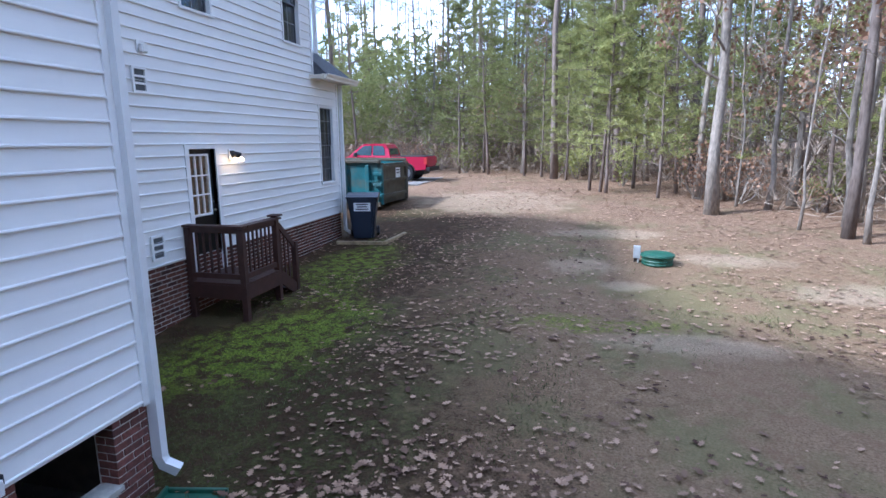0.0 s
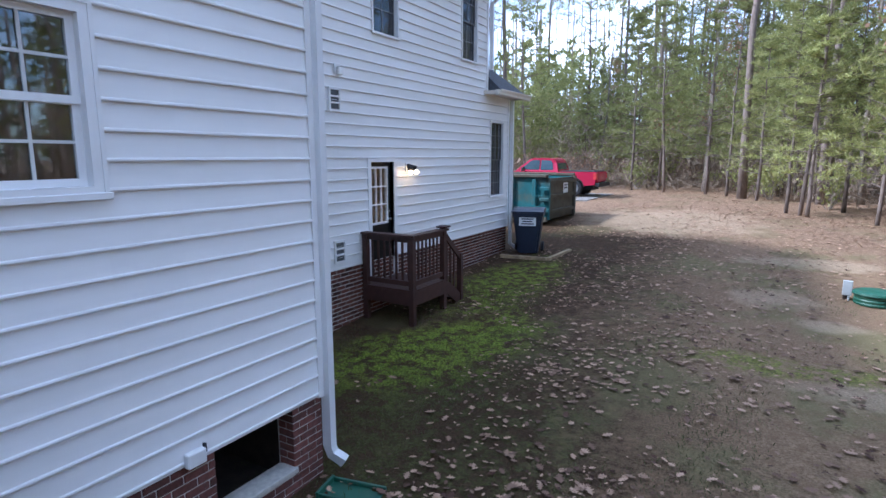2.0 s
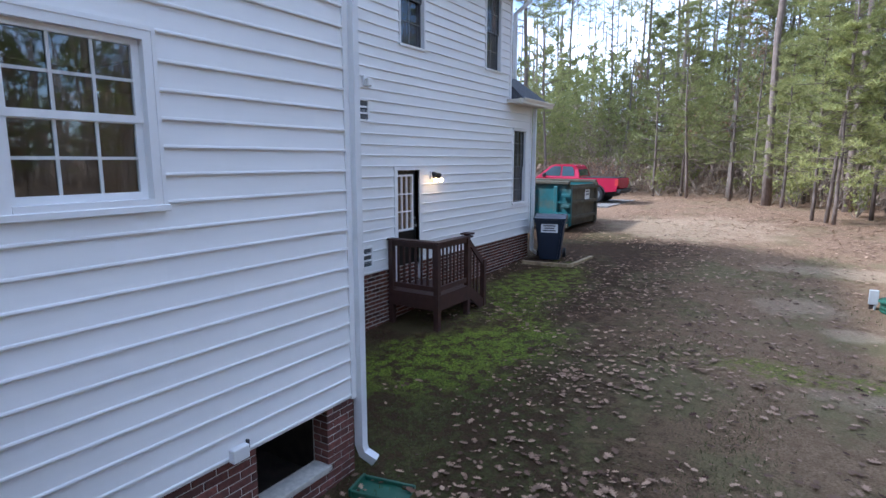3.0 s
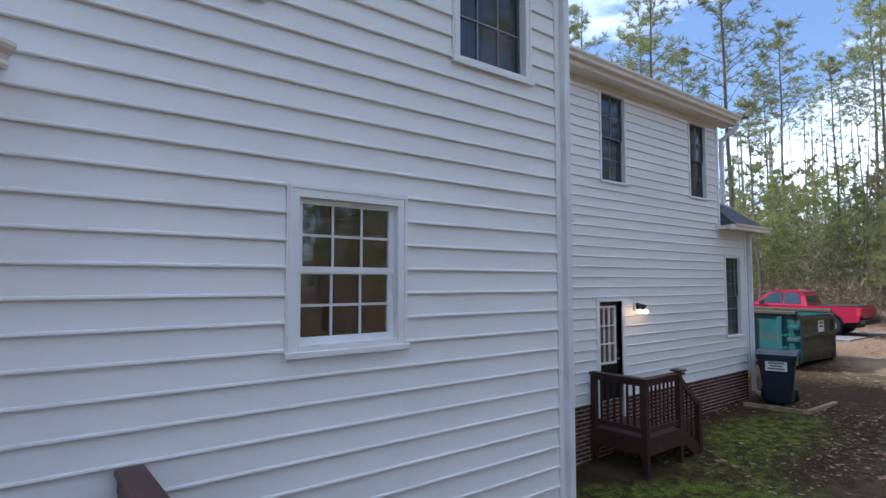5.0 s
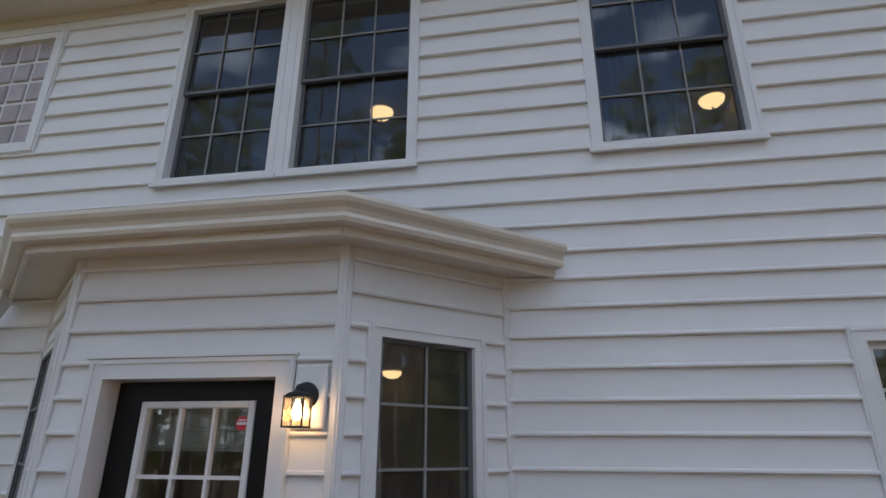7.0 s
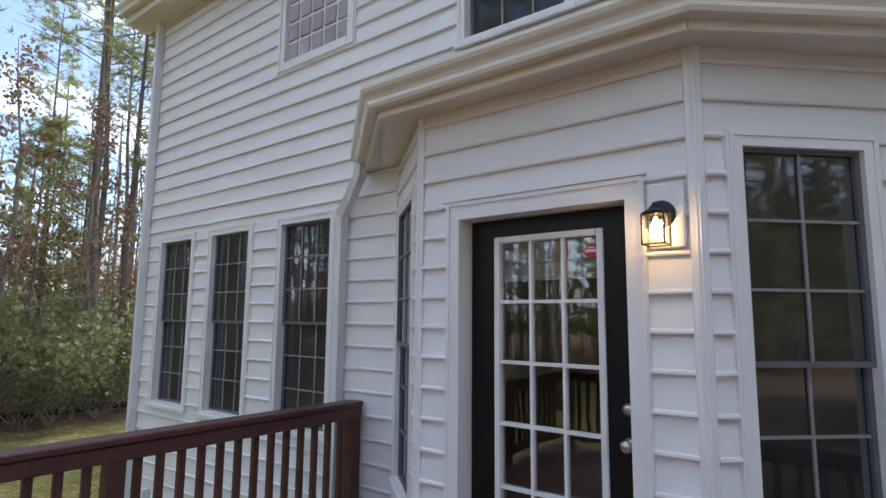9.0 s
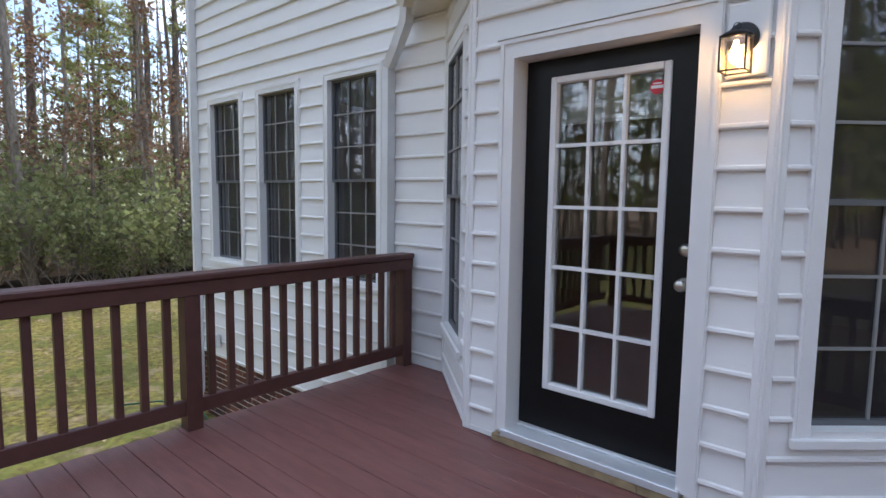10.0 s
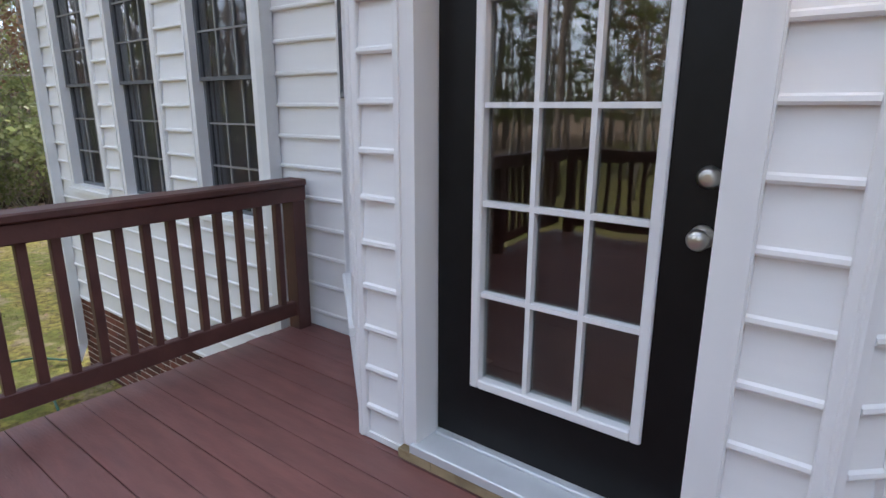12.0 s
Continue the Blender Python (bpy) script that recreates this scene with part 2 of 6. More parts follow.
M_ASPHALT = material("grey_gravel_drive", (0.2, 0.19, 0.175), 0.95, var=0.25, scale=14, bump=0.4, bscale=40, stain=(0.2, 0.17, 0.14), stain_scale=1)


def ground_material():
    """Bare soil, leaf litter, moss and sand patches, by noise and by the stretches of the plan."""
    m = bpy.data.materials.new("yard_soil")
    m.use_nodes = True
    n, l = m.node_tree.nodes, m.node_tree.links
    b = n["Principled BSDF"]
    b.inputs["Roughness"].default_value = 0.95
    b.inputs["Specular IOR Level"].default_value = 0.15
    geo = n.new("ShaderNodeNewGeometry")
    pos = geo.outputs["Position"]

    def noise_at(scale, detail=6, rough=0.6):
        t = n.new("ShaderNodeTexNoise")
        t.inputs["Scale"].default_value, t.inputs["Detail"].default_value, t.inputs["Roughness"].default_value = scale, detail, rough
        l.new(pos, t.inputs["Vector"])
        return t.outputs["Fac"]

    def ranged(v, a, b0, lo=0.0, hi=1.0):
        r = n.new("ShaderNodeMapRange")
        r.interpolation_type = "SMOOTHSTEP"
        for k, x in ((1, a), (2, b0), (3, lo), (4, hi)):
            r.inputs[k].default_value = x
        l.new(v, r.inputs[0])
        return r.outputs[0]

    def op(kind, a, c):
        q = n.new("ShaderNodeMath")
        q.operation = kind
        for k, x in enumerate((a, c)):
            if isinstance(x, (int, float)):
                q.inputs[k].default_value = x
            else:
                l.new(x, q.inputs[k])
        return q.outputs[0]

    def mixed(f, a, c):
        q = n.new("ShaderNodeMix")
        q.data_type = "RGBA"
        for k, x in ((0, f), (6, a), (7, c)):
            if isinstance(x, tuple):
                q.inputs[k].default_value = (*x, 1)
            else:
                l.new(x, q.inputs[k])
        return q.outputs[2]

    def spot(x, y, rx, ry, soft=1.0):
        v = n.new("ShaderNodeVectorMath")
        v.operation = "SUBTRACT"
        l.new(pos, v.inputs[0])
        v.inputs[1].default_value = (x, y, 0)
        v2 = n.new("ShaderNodeVectorMath")
        v2.operation = "MULTIPLY"
        l.new(v.outputs[0], v2.inputs[0])
        v2.inputs[1].default_value = (1 / rx, 1 / ry, 0)
        v3 = n.new("ShaderNodeVectorMath")
        v3.operation = "LENGTH"
        l.new(v2.outputs[0], v3.inputs[0])
        wob = op("ADD", v3.outputs["Value"], op("MULTIPLY", op("SUBTRACT", noise_at(1.6), 0.5), 1.6))
        return ranged(wob, 1.0 + 0.25 * soft, 1.0 - 0.45 * soft)

    fine, mid, big = noise_at(38, 8, 0.7), noise_at(5.5, 8, 0.7), noise_at(0.7, 6, 0.6)
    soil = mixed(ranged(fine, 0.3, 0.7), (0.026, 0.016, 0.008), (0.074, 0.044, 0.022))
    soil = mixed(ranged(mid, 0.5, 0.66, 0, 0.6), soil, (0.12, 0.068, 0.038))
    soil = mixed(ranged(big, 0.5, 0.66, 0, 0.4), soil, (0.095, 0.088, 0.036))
    sep = n.new("ShaderNodeSeparateXYZ")
    l.new(pos, sep.inputs[0])
    # paler soil away from the house; the tone step also paints in house shade
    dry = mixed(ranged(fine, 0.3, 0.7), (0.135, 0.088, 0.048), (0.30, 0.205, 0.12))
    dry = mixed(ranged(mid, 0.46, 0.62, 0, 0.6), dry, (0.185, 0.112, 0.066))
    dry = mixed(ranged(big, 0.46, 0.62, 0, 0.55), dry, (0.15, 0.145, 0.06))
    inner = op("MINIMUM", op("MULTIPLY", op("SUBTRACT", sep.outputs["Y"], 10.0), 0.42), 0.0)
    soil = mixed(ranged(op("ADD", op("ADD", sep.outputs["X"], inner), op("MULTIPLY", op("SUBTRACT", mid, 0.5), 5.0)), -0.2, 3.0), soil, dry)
    # leaf-strewn floor of the woods
    litter = mixed(ranged(fine, 0.35, 0.65), (0.12, 0.072, 0.042), (0.37, 0.25, 0.16))
    litter = mixed(ranged(mid, 0.48, 0.6, 0, 0.7), litter, (0.17, 0.10, 0.06))
    litter = mixed(ranged(big, 0.5, 0.62, 0, 0.5), litter, (0.16, 0.125, 0.065))
    far = ranged(op("ADD", op("ADD", op("MULTIPLY", sep.outputs["X"], 0.55), sep.outputs["Y"]), op("MULTIPLY", mid, 5.0)), 20.0, 25.5)
    soil = mixed(far, soil, litter)
    # bare sandy patches
    sand = mixed(ranged(fine, 0.3, 0.7), (0.32, 0.24, 0.15), (0.48, 0.37, 0.25))
    for x, y, rx, ry in ((4.3, 16.6, 1.5, 0.55), (3.6, 13.5, 0.75, 0.6), (5.0, 9.7, 1.2, 0.4), (6.5, 14.3, 1.2, 0.5), (4.4, 12.2, 0.5, 0.3), (0.5, 21.5, 2.8, 2.6), (8.4, 12.3, 1.4, 0.6), (-4.0, -13.2, 3.0, 1.1)):
        soil = mixed(op("MULTIPLY", spot(x, y, rx, ry), 0.5), soil, sand)
    # moss by the house and over the south lawn
    moss = mixed(ranged(noise_at(30, 8, 0.75), 0.35, 0.65), (0.03, 0.045, 0.008), (0.25, 0.31, 0.03))
    deep = mixed(ranged(noise_at(24, 8, 0.75), 0.35, 0.65), (0.018, 0.024, 0.007), (0.075, 0.1, 0.02))
    for x, y, rx, ry, a in ((-0.8, 8.3, 1.1, 1.25, 1.0), (-0.2, 9.6, 0.9, 1.1, 0.9), (0.5, 6.6, 1.7, 1.6, 0.5), (-1.1, 12.6, 0.9, 2.4, 0.8), (3.7, 10.2, 1.4, 0.35, 0.6), (1.0, 9.0, 1.9, 1.9, 0.2), (3.4, 8.0, 1.6, 1.4, 0.12)):
        soil = mixed(op("MULTIPLY", op("MULTIPLY", spot(x, y, rx, ry), ranged(mid, 0.42, 0.56)), a), soil, moss if a > 0.5 else deep)
    lawn = mixed(ranged(noise_at(11, 8, 0.7), 0.35, 0.65), (0.12, 0.09, 0.035), (0.29, 0.25, 0.06))
    lawn = mixed(ranged(noise_at(1.1, 6, 0.65), 0.45, 0.58, 0, 0.8), lawn, (0.12, 0.135, 0.03))
    lawn = mixed(ranged(noise_at(2.3, 7, 0.7), 0.52, 0.66, 0, 0.8), lawn, (0.3, 0.225, 0.14))
    south = op("MULTIPLY", ranged(sep.outputs["Y"], -2.5, -4.5), ranged(op("ADD", sep.outputs["Y"], op("MULTIPLY", mid, 4.0)), -15.6, -13.6))
    soil = mixed(op("MULTIPLY", south, ranged(mid, 0.3, 0.6, 0.5, 1.0)), soil, lawn)
    soil = mixed(ranged(op("ADD", sep.outputs["Y"], op("MULTIPLY", mid, 4.0)), -13.8, -15.8), soil, litter)
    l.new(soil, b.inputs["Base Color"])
    bu = n.new("ShaderNodeBump")
    bu.inputs["Strength"].default_value, bu.inputs["Distance"].default_value = 0.7, 0.03
    l.new(op("ADD", fine, op("MULTIPLY", mid, 1.5)), bu.inputs["Height"])
    l.new(bu.outputs["Normal"], b.inputs["Normal"])
    return m


M_GROUND = ground_material()


# ---- building helpers ----
def finish(bm, name):
    me = bpy.data.meshes.new(name)
    bmesh.ops.recalc_face_normals(bm, faces=bm.faces)
    bm.to_mesh(me)
    bm.free()
    return me


def thing(name, m=None, label="", category="", group="", kind=""):
    ob = new(name)
    ob.matrix_basis = m if m is not None else Matrix()
    return tagged(ob, label, category, group, kind)


def part(name, bm, material_, parent, label="", smooth=False, kind=""):
    me = finish(bm, name) if isinstance(bm, bmesh.types.BMesh) else bm
    if not me.materials:
        me.materials.append(material_)
    if smooth:
        for p in me.polygons:
            p.use_smooth = True
    ob = new(name, me)
    ob.parent = parent
    return tagged(ob, label, kind=kind)


def solo(name, bm, material_, label="", category="", group="", kind="", m=None, smooth=False):
    me = finish(bm, name)
    me.materials.append(material_)
    if smooth:
        for p in me.polygons:
            p.use_smooth = True
    ob = new(name, me)
    ob.matrix_basis = m if m is not None else Matrix()
    return tagged(ob, label, category, group, kind)


def box(bm, x0, x1, y0, y1, z0, z1, bevel=0.0):
    vs = [bm.verts.new((x, y, z)) for x in (x0, x1) for y in (y0, y1) for z in (z0, z1)]
    fs = [bm.faces.new([vs[i] for i in f]) for f in ((0, 1, 3, 2), (4, 6, 7, 5), (0, 4, 5, 1), (2, 3, 7, 6), (0, 2, 6, 4), (1, 5, 7, 3))]
    if bevel:
        es = {e for f in fs for e in f.edges}
        bmesh.ops.bevel(bm, geom=list(es), offset=bevel, segments=1, affect="EDGES")
    return bm


def boxes(*dims, bevel=0.0):
    bm = bmesh.new()
    for d in dims:
        box(bm, *d, bevel=bevel)
    return bm


def extrude(bm, profile, a, b0, place):
    """A closed profile of (p, q) swept from a to b0; place(p, q, s) gives the point."""
    r0 = [bm.verts.new(place(p, q, a)) for p, q in profile]
    r1 = [bm.verts.new(place(p, q, b0)) for p, q in profile]
    k = len(profile)
    for i in range(k):
        bm.faces.new((r0[i], r0[(i + 1) % k], r1[(i + 1) % k], r1[i]))
    bm.faces.new(r0[::-1])
    bm.faces.new(r1)
    return bm


def tube(bm, pts, radii, sides=7, cap=True):
    """A round bar along points."""
    rings = []
    for i, p in enumerate(pts):
        p = Vector(p)
        d = (Vector(pts[min(i + 1, len(pts) - 1)]) - Vector(pts[max(i - 1, 0)])).normalized()
        side = d.cross(Vector((0.31, 0.17, 0.93)))
        if side.length < 0.05:
            side = d.cross(Vector((1, 0, 0)))
        side.normalize()
        up = d.cross(side)
        rings.append([bm.verts.new(p + radii[i] * (math.cos(2 * math.pi * k / sides) * side + math.sin(2 * math.pi * k / sides) * up)) for k in range(sides)])
    for a, c in zip(rings, rings[1:]):
        for k in range(sides):
            bm.faces.new((a[k], a[(k + 1) % sides], c[(k + 1) % sides], c[k]))
    if cap:
        bm.faces.new(rings[0][::-1])
        bm.faces.new(rings[-1])
    return bm


def lathe(bm, profile, cx=0, cy=0, sides=16):
    """Rings of (radius, z) about a vertical axis."""
    rings = [[bm.verts.new((cx + r * math.cos(2 * math.pi * k / sides), cy + r * math.sin(2 * math.pi * k / sides), z)) for k in range(sides)] for r, z in profile]
    for a, c in zip(rings, rings[1:]):
        for k in range(sides):
            bm.faces.new((a[k], a[(k + 1) % sides], c[(k + 1) % sides], c[k]))
    bm.faces.new(rings[0][::-1])
    bm.faces.new(rings[-1])
    return bm


def bar(bm, path, w, d, up=(0, 0, 1)):
    """A rectangular bar along points, w across and d along the second axis."""
    rings = []
    for i, p in enumerate(path):
        p = Vector(p)
        t = (Vector(path[min(i + 1, len(path) - 1)]) - Vector(path[max(i - 1, 0)])).normalized()
        s = t.cross(Vector(up))
        if s.length < 0.01:
            s = Vector((1, 0, 0))
        s.normalize()
        u = s.cross(t)
        rings.append([bm.verts.new(p + s * a * w / 2 + u * c * d / 2) for a, c in ((-1, -1), (1, -1), (1, 1), (-1, 1))])
    for a, c in zip(rings, rings[1:]):
        for k in range(4):
            bm.faces.new((a[k], a[(k + 1) % 4], c[(k + 1) % 4], c[k]))
    bm.faces.new(rings[0][::-1])
    bm.faces.new(rings[-1])
    return bm


def ground_z(x, y):
    u = min(max(y - 5.0, 0.0), 21.0)
    return -1.45 + 0.053 * u


def cells(u0, u1, z0, z1, holes):
    """The rectangles of a wall around its openings."""
    us = sorted({u0, u1, *(min(max(v, u0), u1) for h in holes for v in h[:2])})
    out = []
    for a, c in zip(us, us[1:]):
        if c - a < 1e-4:
            continue
        mid, z = (a + c) / 2, z0
        for h in sorted((h for h in holes if h[0] < mid < h[1]), key=lambda h: h[2]):
            if h[2] > z + 1e-4:
                out.append((a, c, z, min(h[2], z1)))
            z = max(z, h[3])
        if z < z1 - 1e-4:
            out.append((a, c, z, z1))
    return out


def board_profile(e, lo, hi):
    """The lapped board of a course of height e, cut to lo..hi above its foot: (outward, up)."""
    face = [(0.024, 0.0), (0.0285, 0.008), (0.0265, 0.019), (0.0165, 0.025), (0.003, e)]

    def at(z):
        for (x0, z0), (x1, z1) in zip(face, face[1:]):
            if z <= z1:
                return x0 + (x1 - x0) * (z - z0) / (z1 - z0)
        return face[-1][0]
    return [(-0.004, lo), (at(lo), lo)] + [p for p in face if lo < p[1] < hi] + [(at(hi), hi), (-0.004, hi)]


def siding(parent, m, u0, u1, z0, z1, e, phase, holes):
    """Lapped boards of one wall; m carries (outward, along, up) to the wall."""
    k = math.floor((z0 - phase) / e + 1e-3)
    while phase + k * e < z1 - 0.01:
        foot = phase + k * e
        for a, c, lo, hi in cells(u0, u1, max(foot, z0), min(foot + e, z1), holes):
            if hi - lo < 0.012:
                continue
            bm = extrude(bmesh.new(), board_profile(e, lo - foot, hi - foot), a, c, lambda p, q, s: (p, s, foot + q))
            ob = part("siding_board", bm, M_SIDING, parent)
        k += 1


def sheathing(name, m, u0, u1, z0, z1, holes, thick=0.16, label=""):
    bm = bmesh.new()
    for a, c, lo, hi in cells(u0, u1, z0, z1, holes):
        box(bm, -thick, -0.004, a, c, lo, hi)
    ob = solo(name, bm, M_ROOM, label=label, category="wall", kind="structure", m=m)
    return ob


WINDOWS = [0]


def window(m, u0, u1, z0, z1, cols, rows, label, dark=False, trim=0.085, split=0.5, out=0.0):
    """A double-hung window whose casing fills u0..u1, z0..z1 on a wall."""
    WINDOWS[0] += 1
    w = thing("window_%d" % WINDOWS[0], m, label, "window", kind="structure")
    t = trim
    bm = boxes((-0.12, 0.03, u0, u0 + t, z0, z1), (-0.12, 0.03, u1 - t, u1, z0, z1), (-0.12, 0.03, u0 + t, u1 - t, z1 - t, z1), (-0.12, 0.036, u0 + t, u1 - t, z0, z0 + t * 0.8))
    part("window_frame", bm, M_TRIM, w)
    bm = boxes((0.03, 0.036, u0 + 0.012, u0 + 0.03, z0 + 0.02, z1 - 0.012), (0.03, 0.036, u1 - 0.03, u1 - 0.012, z0 + 0.02, z1 - 0.012), (0.03, 0.036, u0 + 0.03, u1 - 0.03, z1 - 0.03, z1 - 0.012))
    part("trim", bm, M_TRIM, w)
    part("window_sill", boxes((0.028, 0.052, u0 - 0.012, u1 + 0.012, z0 - 0.012, z0 + 0.03), bevel=0.004), M_TRIM, w)
    a, c, lo, hi = u0 + t, u1 - t, z0 + t * 0.8, z1 - t
    mat, grid, gl = (M_DARK, M_GRILLE2, M_GLASS2) if dark else (M_TRIM, M_SCREENBAR, M_GLASS)
    s = 0.024 if dark else 0.045
    mw = 0.0065 if dark else 0.009
    zm = lo + (hi - lo) * split
    for (b0, b1, x) in ((zm - 0.015, hi, -0.035 + out), (lo, zm + 0.015, (-0.062 if dark else -0.05) + out)):
        sash = part("sash", boxes((x - 0.02, x + 0.012, a, a + s, b0, b1), (x - 0.02, x + 0.012, c - s, c, b0, b1), (x - 0.02, x + 0.012, a + s, c - s, b1 - s * 0.8, b1), (x - 0.02, x + 0.012, a + s, c - s, b0, b0 + s)), mat, w)
        ga, gc, g0, g1 = a + s, c - s, b0 + s, b1 - s * 0.8
        for i in range(1, cols):
            u = ga + (gc - ga) * i / cols
            part("muntin", boxes((x - 0.004, x + 0.006, u - mw, u + mw, g0, g1)), grid, sash)
        for j in range(1, rows):
            z = g0 + (g1 - g0) * j / rows
            part("muntin", boxes((x - 0.003, x + 0.0065, ga, gc, z - mw, z + mw)), grid, sash)
        p = part("pane", boxes((x - 0.010, x - 0.006, ga - 0.01, gc + 0.01, g0 - 0.01, g1 + 0.01)), gl, sash)
        p.visible_shadow = False
    return w


def downspout(name, path, label, w=0.085, d=0.065):
    ds = thing(name, None, label, "downspout", kind="structure")
    part("pipe", bar(bmesh.new(), path, w, d, up=(0, 1, 0.02)), M_SPOUT, ds)
    return ds


def gutter(name, pts, normals, label):
    """A moulded gutter along points; normals point outward at each."""
    prof = [(0.0, 0.0), (0.075, 0.0), (0.085, 0.02), (0.078, 0.045), (0.088, 0.065), (0.112, 0.085), (0.122, 0.105), (0.122, 0.125), (0.11, 0.125), (0.10, 0.10), (0.07, 0.02), (0.015, 0.015), (0.012, 0.125), (0.0, 0.125)]
    bm = bmesh.new()
    rings = [[bm.verts.new(Vector(p) + Vector(nn) * a + Vector((0, 0, b0))) for a, b0 in prof] for p, nn in zip(pts, normals)]
    k = len(prof)
    for r0, r1 in zip(rings, rings[1:]):
        for i in range(k):
            bm.faces.new((r0[i], r0[(i + 1) % k], r1[(i + 1) % k], r1[i]))
    bm.faces.new(rings[0][::-1])
    bm.faces.new(rings[-1])
    return solo(name, bm, M_GUTTER, label, "gutter", kind="structure")


# ---- ground and sky edge ----
def make_ground():
    xs = sorted({*np.linspace(-400, -40, 10), *np.linspace(-40, -12, 12), *np.linspace(-12, 16, 90), *np.linspace(16, 45, 14), *np.linspace(45, 400, 10)})
    ys = sorted({*np.linspace(-400, -45, 10), *np.linspace(-45, -20, 10), *np.linspace(-20, 36, 160), *np.linspace(36, 60, 8), *np.linspace(60, 400, 10)})
    bm = bmesh.new()
    g = [[bm.verts.new((x, y, ground_z(x, y) + 0.03 * (noise.noise((x * 0.5, y * 0.5, 0)) + 0.5 * noise.noise((x * 1.7, y * 1.7, 3))) - 0.02)) for y in ys] for x in xs]
    for i in range(len(xs) - 1):
        for j in range(len(ys) - 1):
            bm.faces.new((g[i][j], g[i + 1][j], g[i + 1][j + 1], g[i][j + 1]))
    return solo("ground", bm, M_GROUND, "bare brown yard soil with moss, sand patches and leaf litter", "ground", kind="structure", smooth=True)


make_ground()
dr = bmesh.new()
box(dr, -16, -3.3, 25.4, 30.2, -0.5, -0.325)
solo("driveway", dr, M_ASPHALT, "pale grey gravel driveway under the parked pickup", "driveway", kind="structure")

# ---- house: walls with their openings ----
E, EU = 0.1765, 0.171      # courses below and above the upper floor
PHASE = 2.37
WA, WB, WC = Matrix(), Matrix.Translation((-2.5, 0, 0)), Matrix.Translation((-2.5, 0, 0))
BAYX = 0.70
BAY_F = Matrix.Translation((BAYX, 0, 0))
BAY_R = pose(BAYX, 0.45, 0, 0, 0, 43.4)
BAY_L = pose(0.0, -1.88, 0, 0, 0, -40.83)
LR, LL = 1.02, 1.07
YS, YN = -6.10, 5.66
DOTS = (-4.9, -4.4)

win_a = [(2.964, 3.898, 1.28, 2.396), (-1.315, 0.635, 3.54, 5.2), (1.771, 2.792, 3.54, 5.2), (4.341, 5.27, 3.54, 5.2), (-3.52, -2.42, 3.93, 5.14),
         (-5.70, -4.88, 0.53, 2.48), (-4.61, -3.79, 0.53, 2.48), (-3.41, -2.58, 0.53, 2.48)]
bay_gap = (-1.88, 1.19, 0.0, 2.74)
open_a = [(u0 + 0.03, u1 - 0.03, z0 + 0.03, z1 - 0.03) for u0, u1, z0, z1 in win_a]
w = sheathing("wall_east", WA, YS, YN, -0.66, 5.27, open_a + [bay_gap], label="white vinyl-sided two-storey east wall")
siding(w, WA, YS + 0.05, YN - 0.05, -0.655, PHASE, E, PHASE - 17 * E, open_a + [bay_gap])
siding(w, WA, YS + 0.05, YN - 0.05, PHASE, 5.27, EU, PHASE, open_a + [bay_gap])
part("corner_post", boxes((-0.02, 0.028, YN - 0.07, YN + 0.006, -0.66, 5.27), (-0.07, 0.0, YN - 0.01, YN + 0.024, -0.66, 5.27)), M_TRIM, w)
part("corner_post", boxes((-0.02, 0.028, YS - 0.006, YS + 0.07, -0.66, 5.27), (-0.07, 0.0, YS - 0.024, YS + 0.01, -0.66, 5.27)), M_TRIM, w)

win_b = [(9.76, 10.55, 3.54, 5.2), (12.85, 13.60, 3.54, 5.2), (14.30, 15.08, 0.52, 2.36)]
door_b = (9.57, 10.41, -0.62, 1.48)
open_b = [(u0 + 0.03, u1 - 0.03, z0 + 0.03, z1 - 0.03) for u0, u1, z0, z1 in win_b] + [(9.66, 10.32, -0.62, 1.42)]
w = sheathing("wall_garage_east", WB, YN - 0.2, 15.40, -0.30, 2.95, open_b, label="white vinyl-sided garage wing wall")
siding(w, WB, YN - 0.2, 15.36, -0.295, 2.93, E, PHASE - 17 * E, open_b)
part("corner_post", boxes((-0.02, 0.028, 15.33, 15.406, -0.30, 2.93), (-0.07, 0.0, 15.39, 15.424, -0.30, 2.93)), M_TRIM, w)
w = sheathing("wall_garage_upper", WB, YN - 0.2, 14.15, 2.95, 5.28, open_b, label="white vinyl-sided upper wall of the garage wing")
siding(w, WB, YN - 0.2, 14.10, 2.93, 5.28, EU, PHASE, open_b)
part("corner_post", boxes((-0.02, 0.028, 14.08, 14.156, 2.96, 5.28), (-0.07, 0.0, 14.14, 14.174, 2.96, 5.28)), M_TRIM, w)

# plain walls that close the house
bm = boxes((-11.0, -10.8, YS, 15.4, -1.5, 5.3), (-10.8, -0.16, YS, YS + 0.16, -0.66, 5.3), (-2.5, -0.004, YN - 0.16, YN - 0.004, -0.66, 5.3), (-10.8, -2.66, 15.24, 15.4, -0.3, 2.95), (-10.8, -2.66, 13.99, 14.15, 2.95, 5.3))
solo("wall_rest", bm, M_SIDING, "white vinyl siding on the far walls of the house", "wall", kind="structure")
bm = boxes((-10.8, -0.17, YS + 0.17, YN - 0.17, -0.15, 0.02), (-10.8, -2.67, YN - 0.1, 15.2, -0.8, -0.62))
box(bm, -0.17, 0.69, -1.0, 0.4, -0.15, 0.02)
solo("floor_ground", bm, M_ROOMF, "dark wooden floor inside the house", "floor", kind="structure")
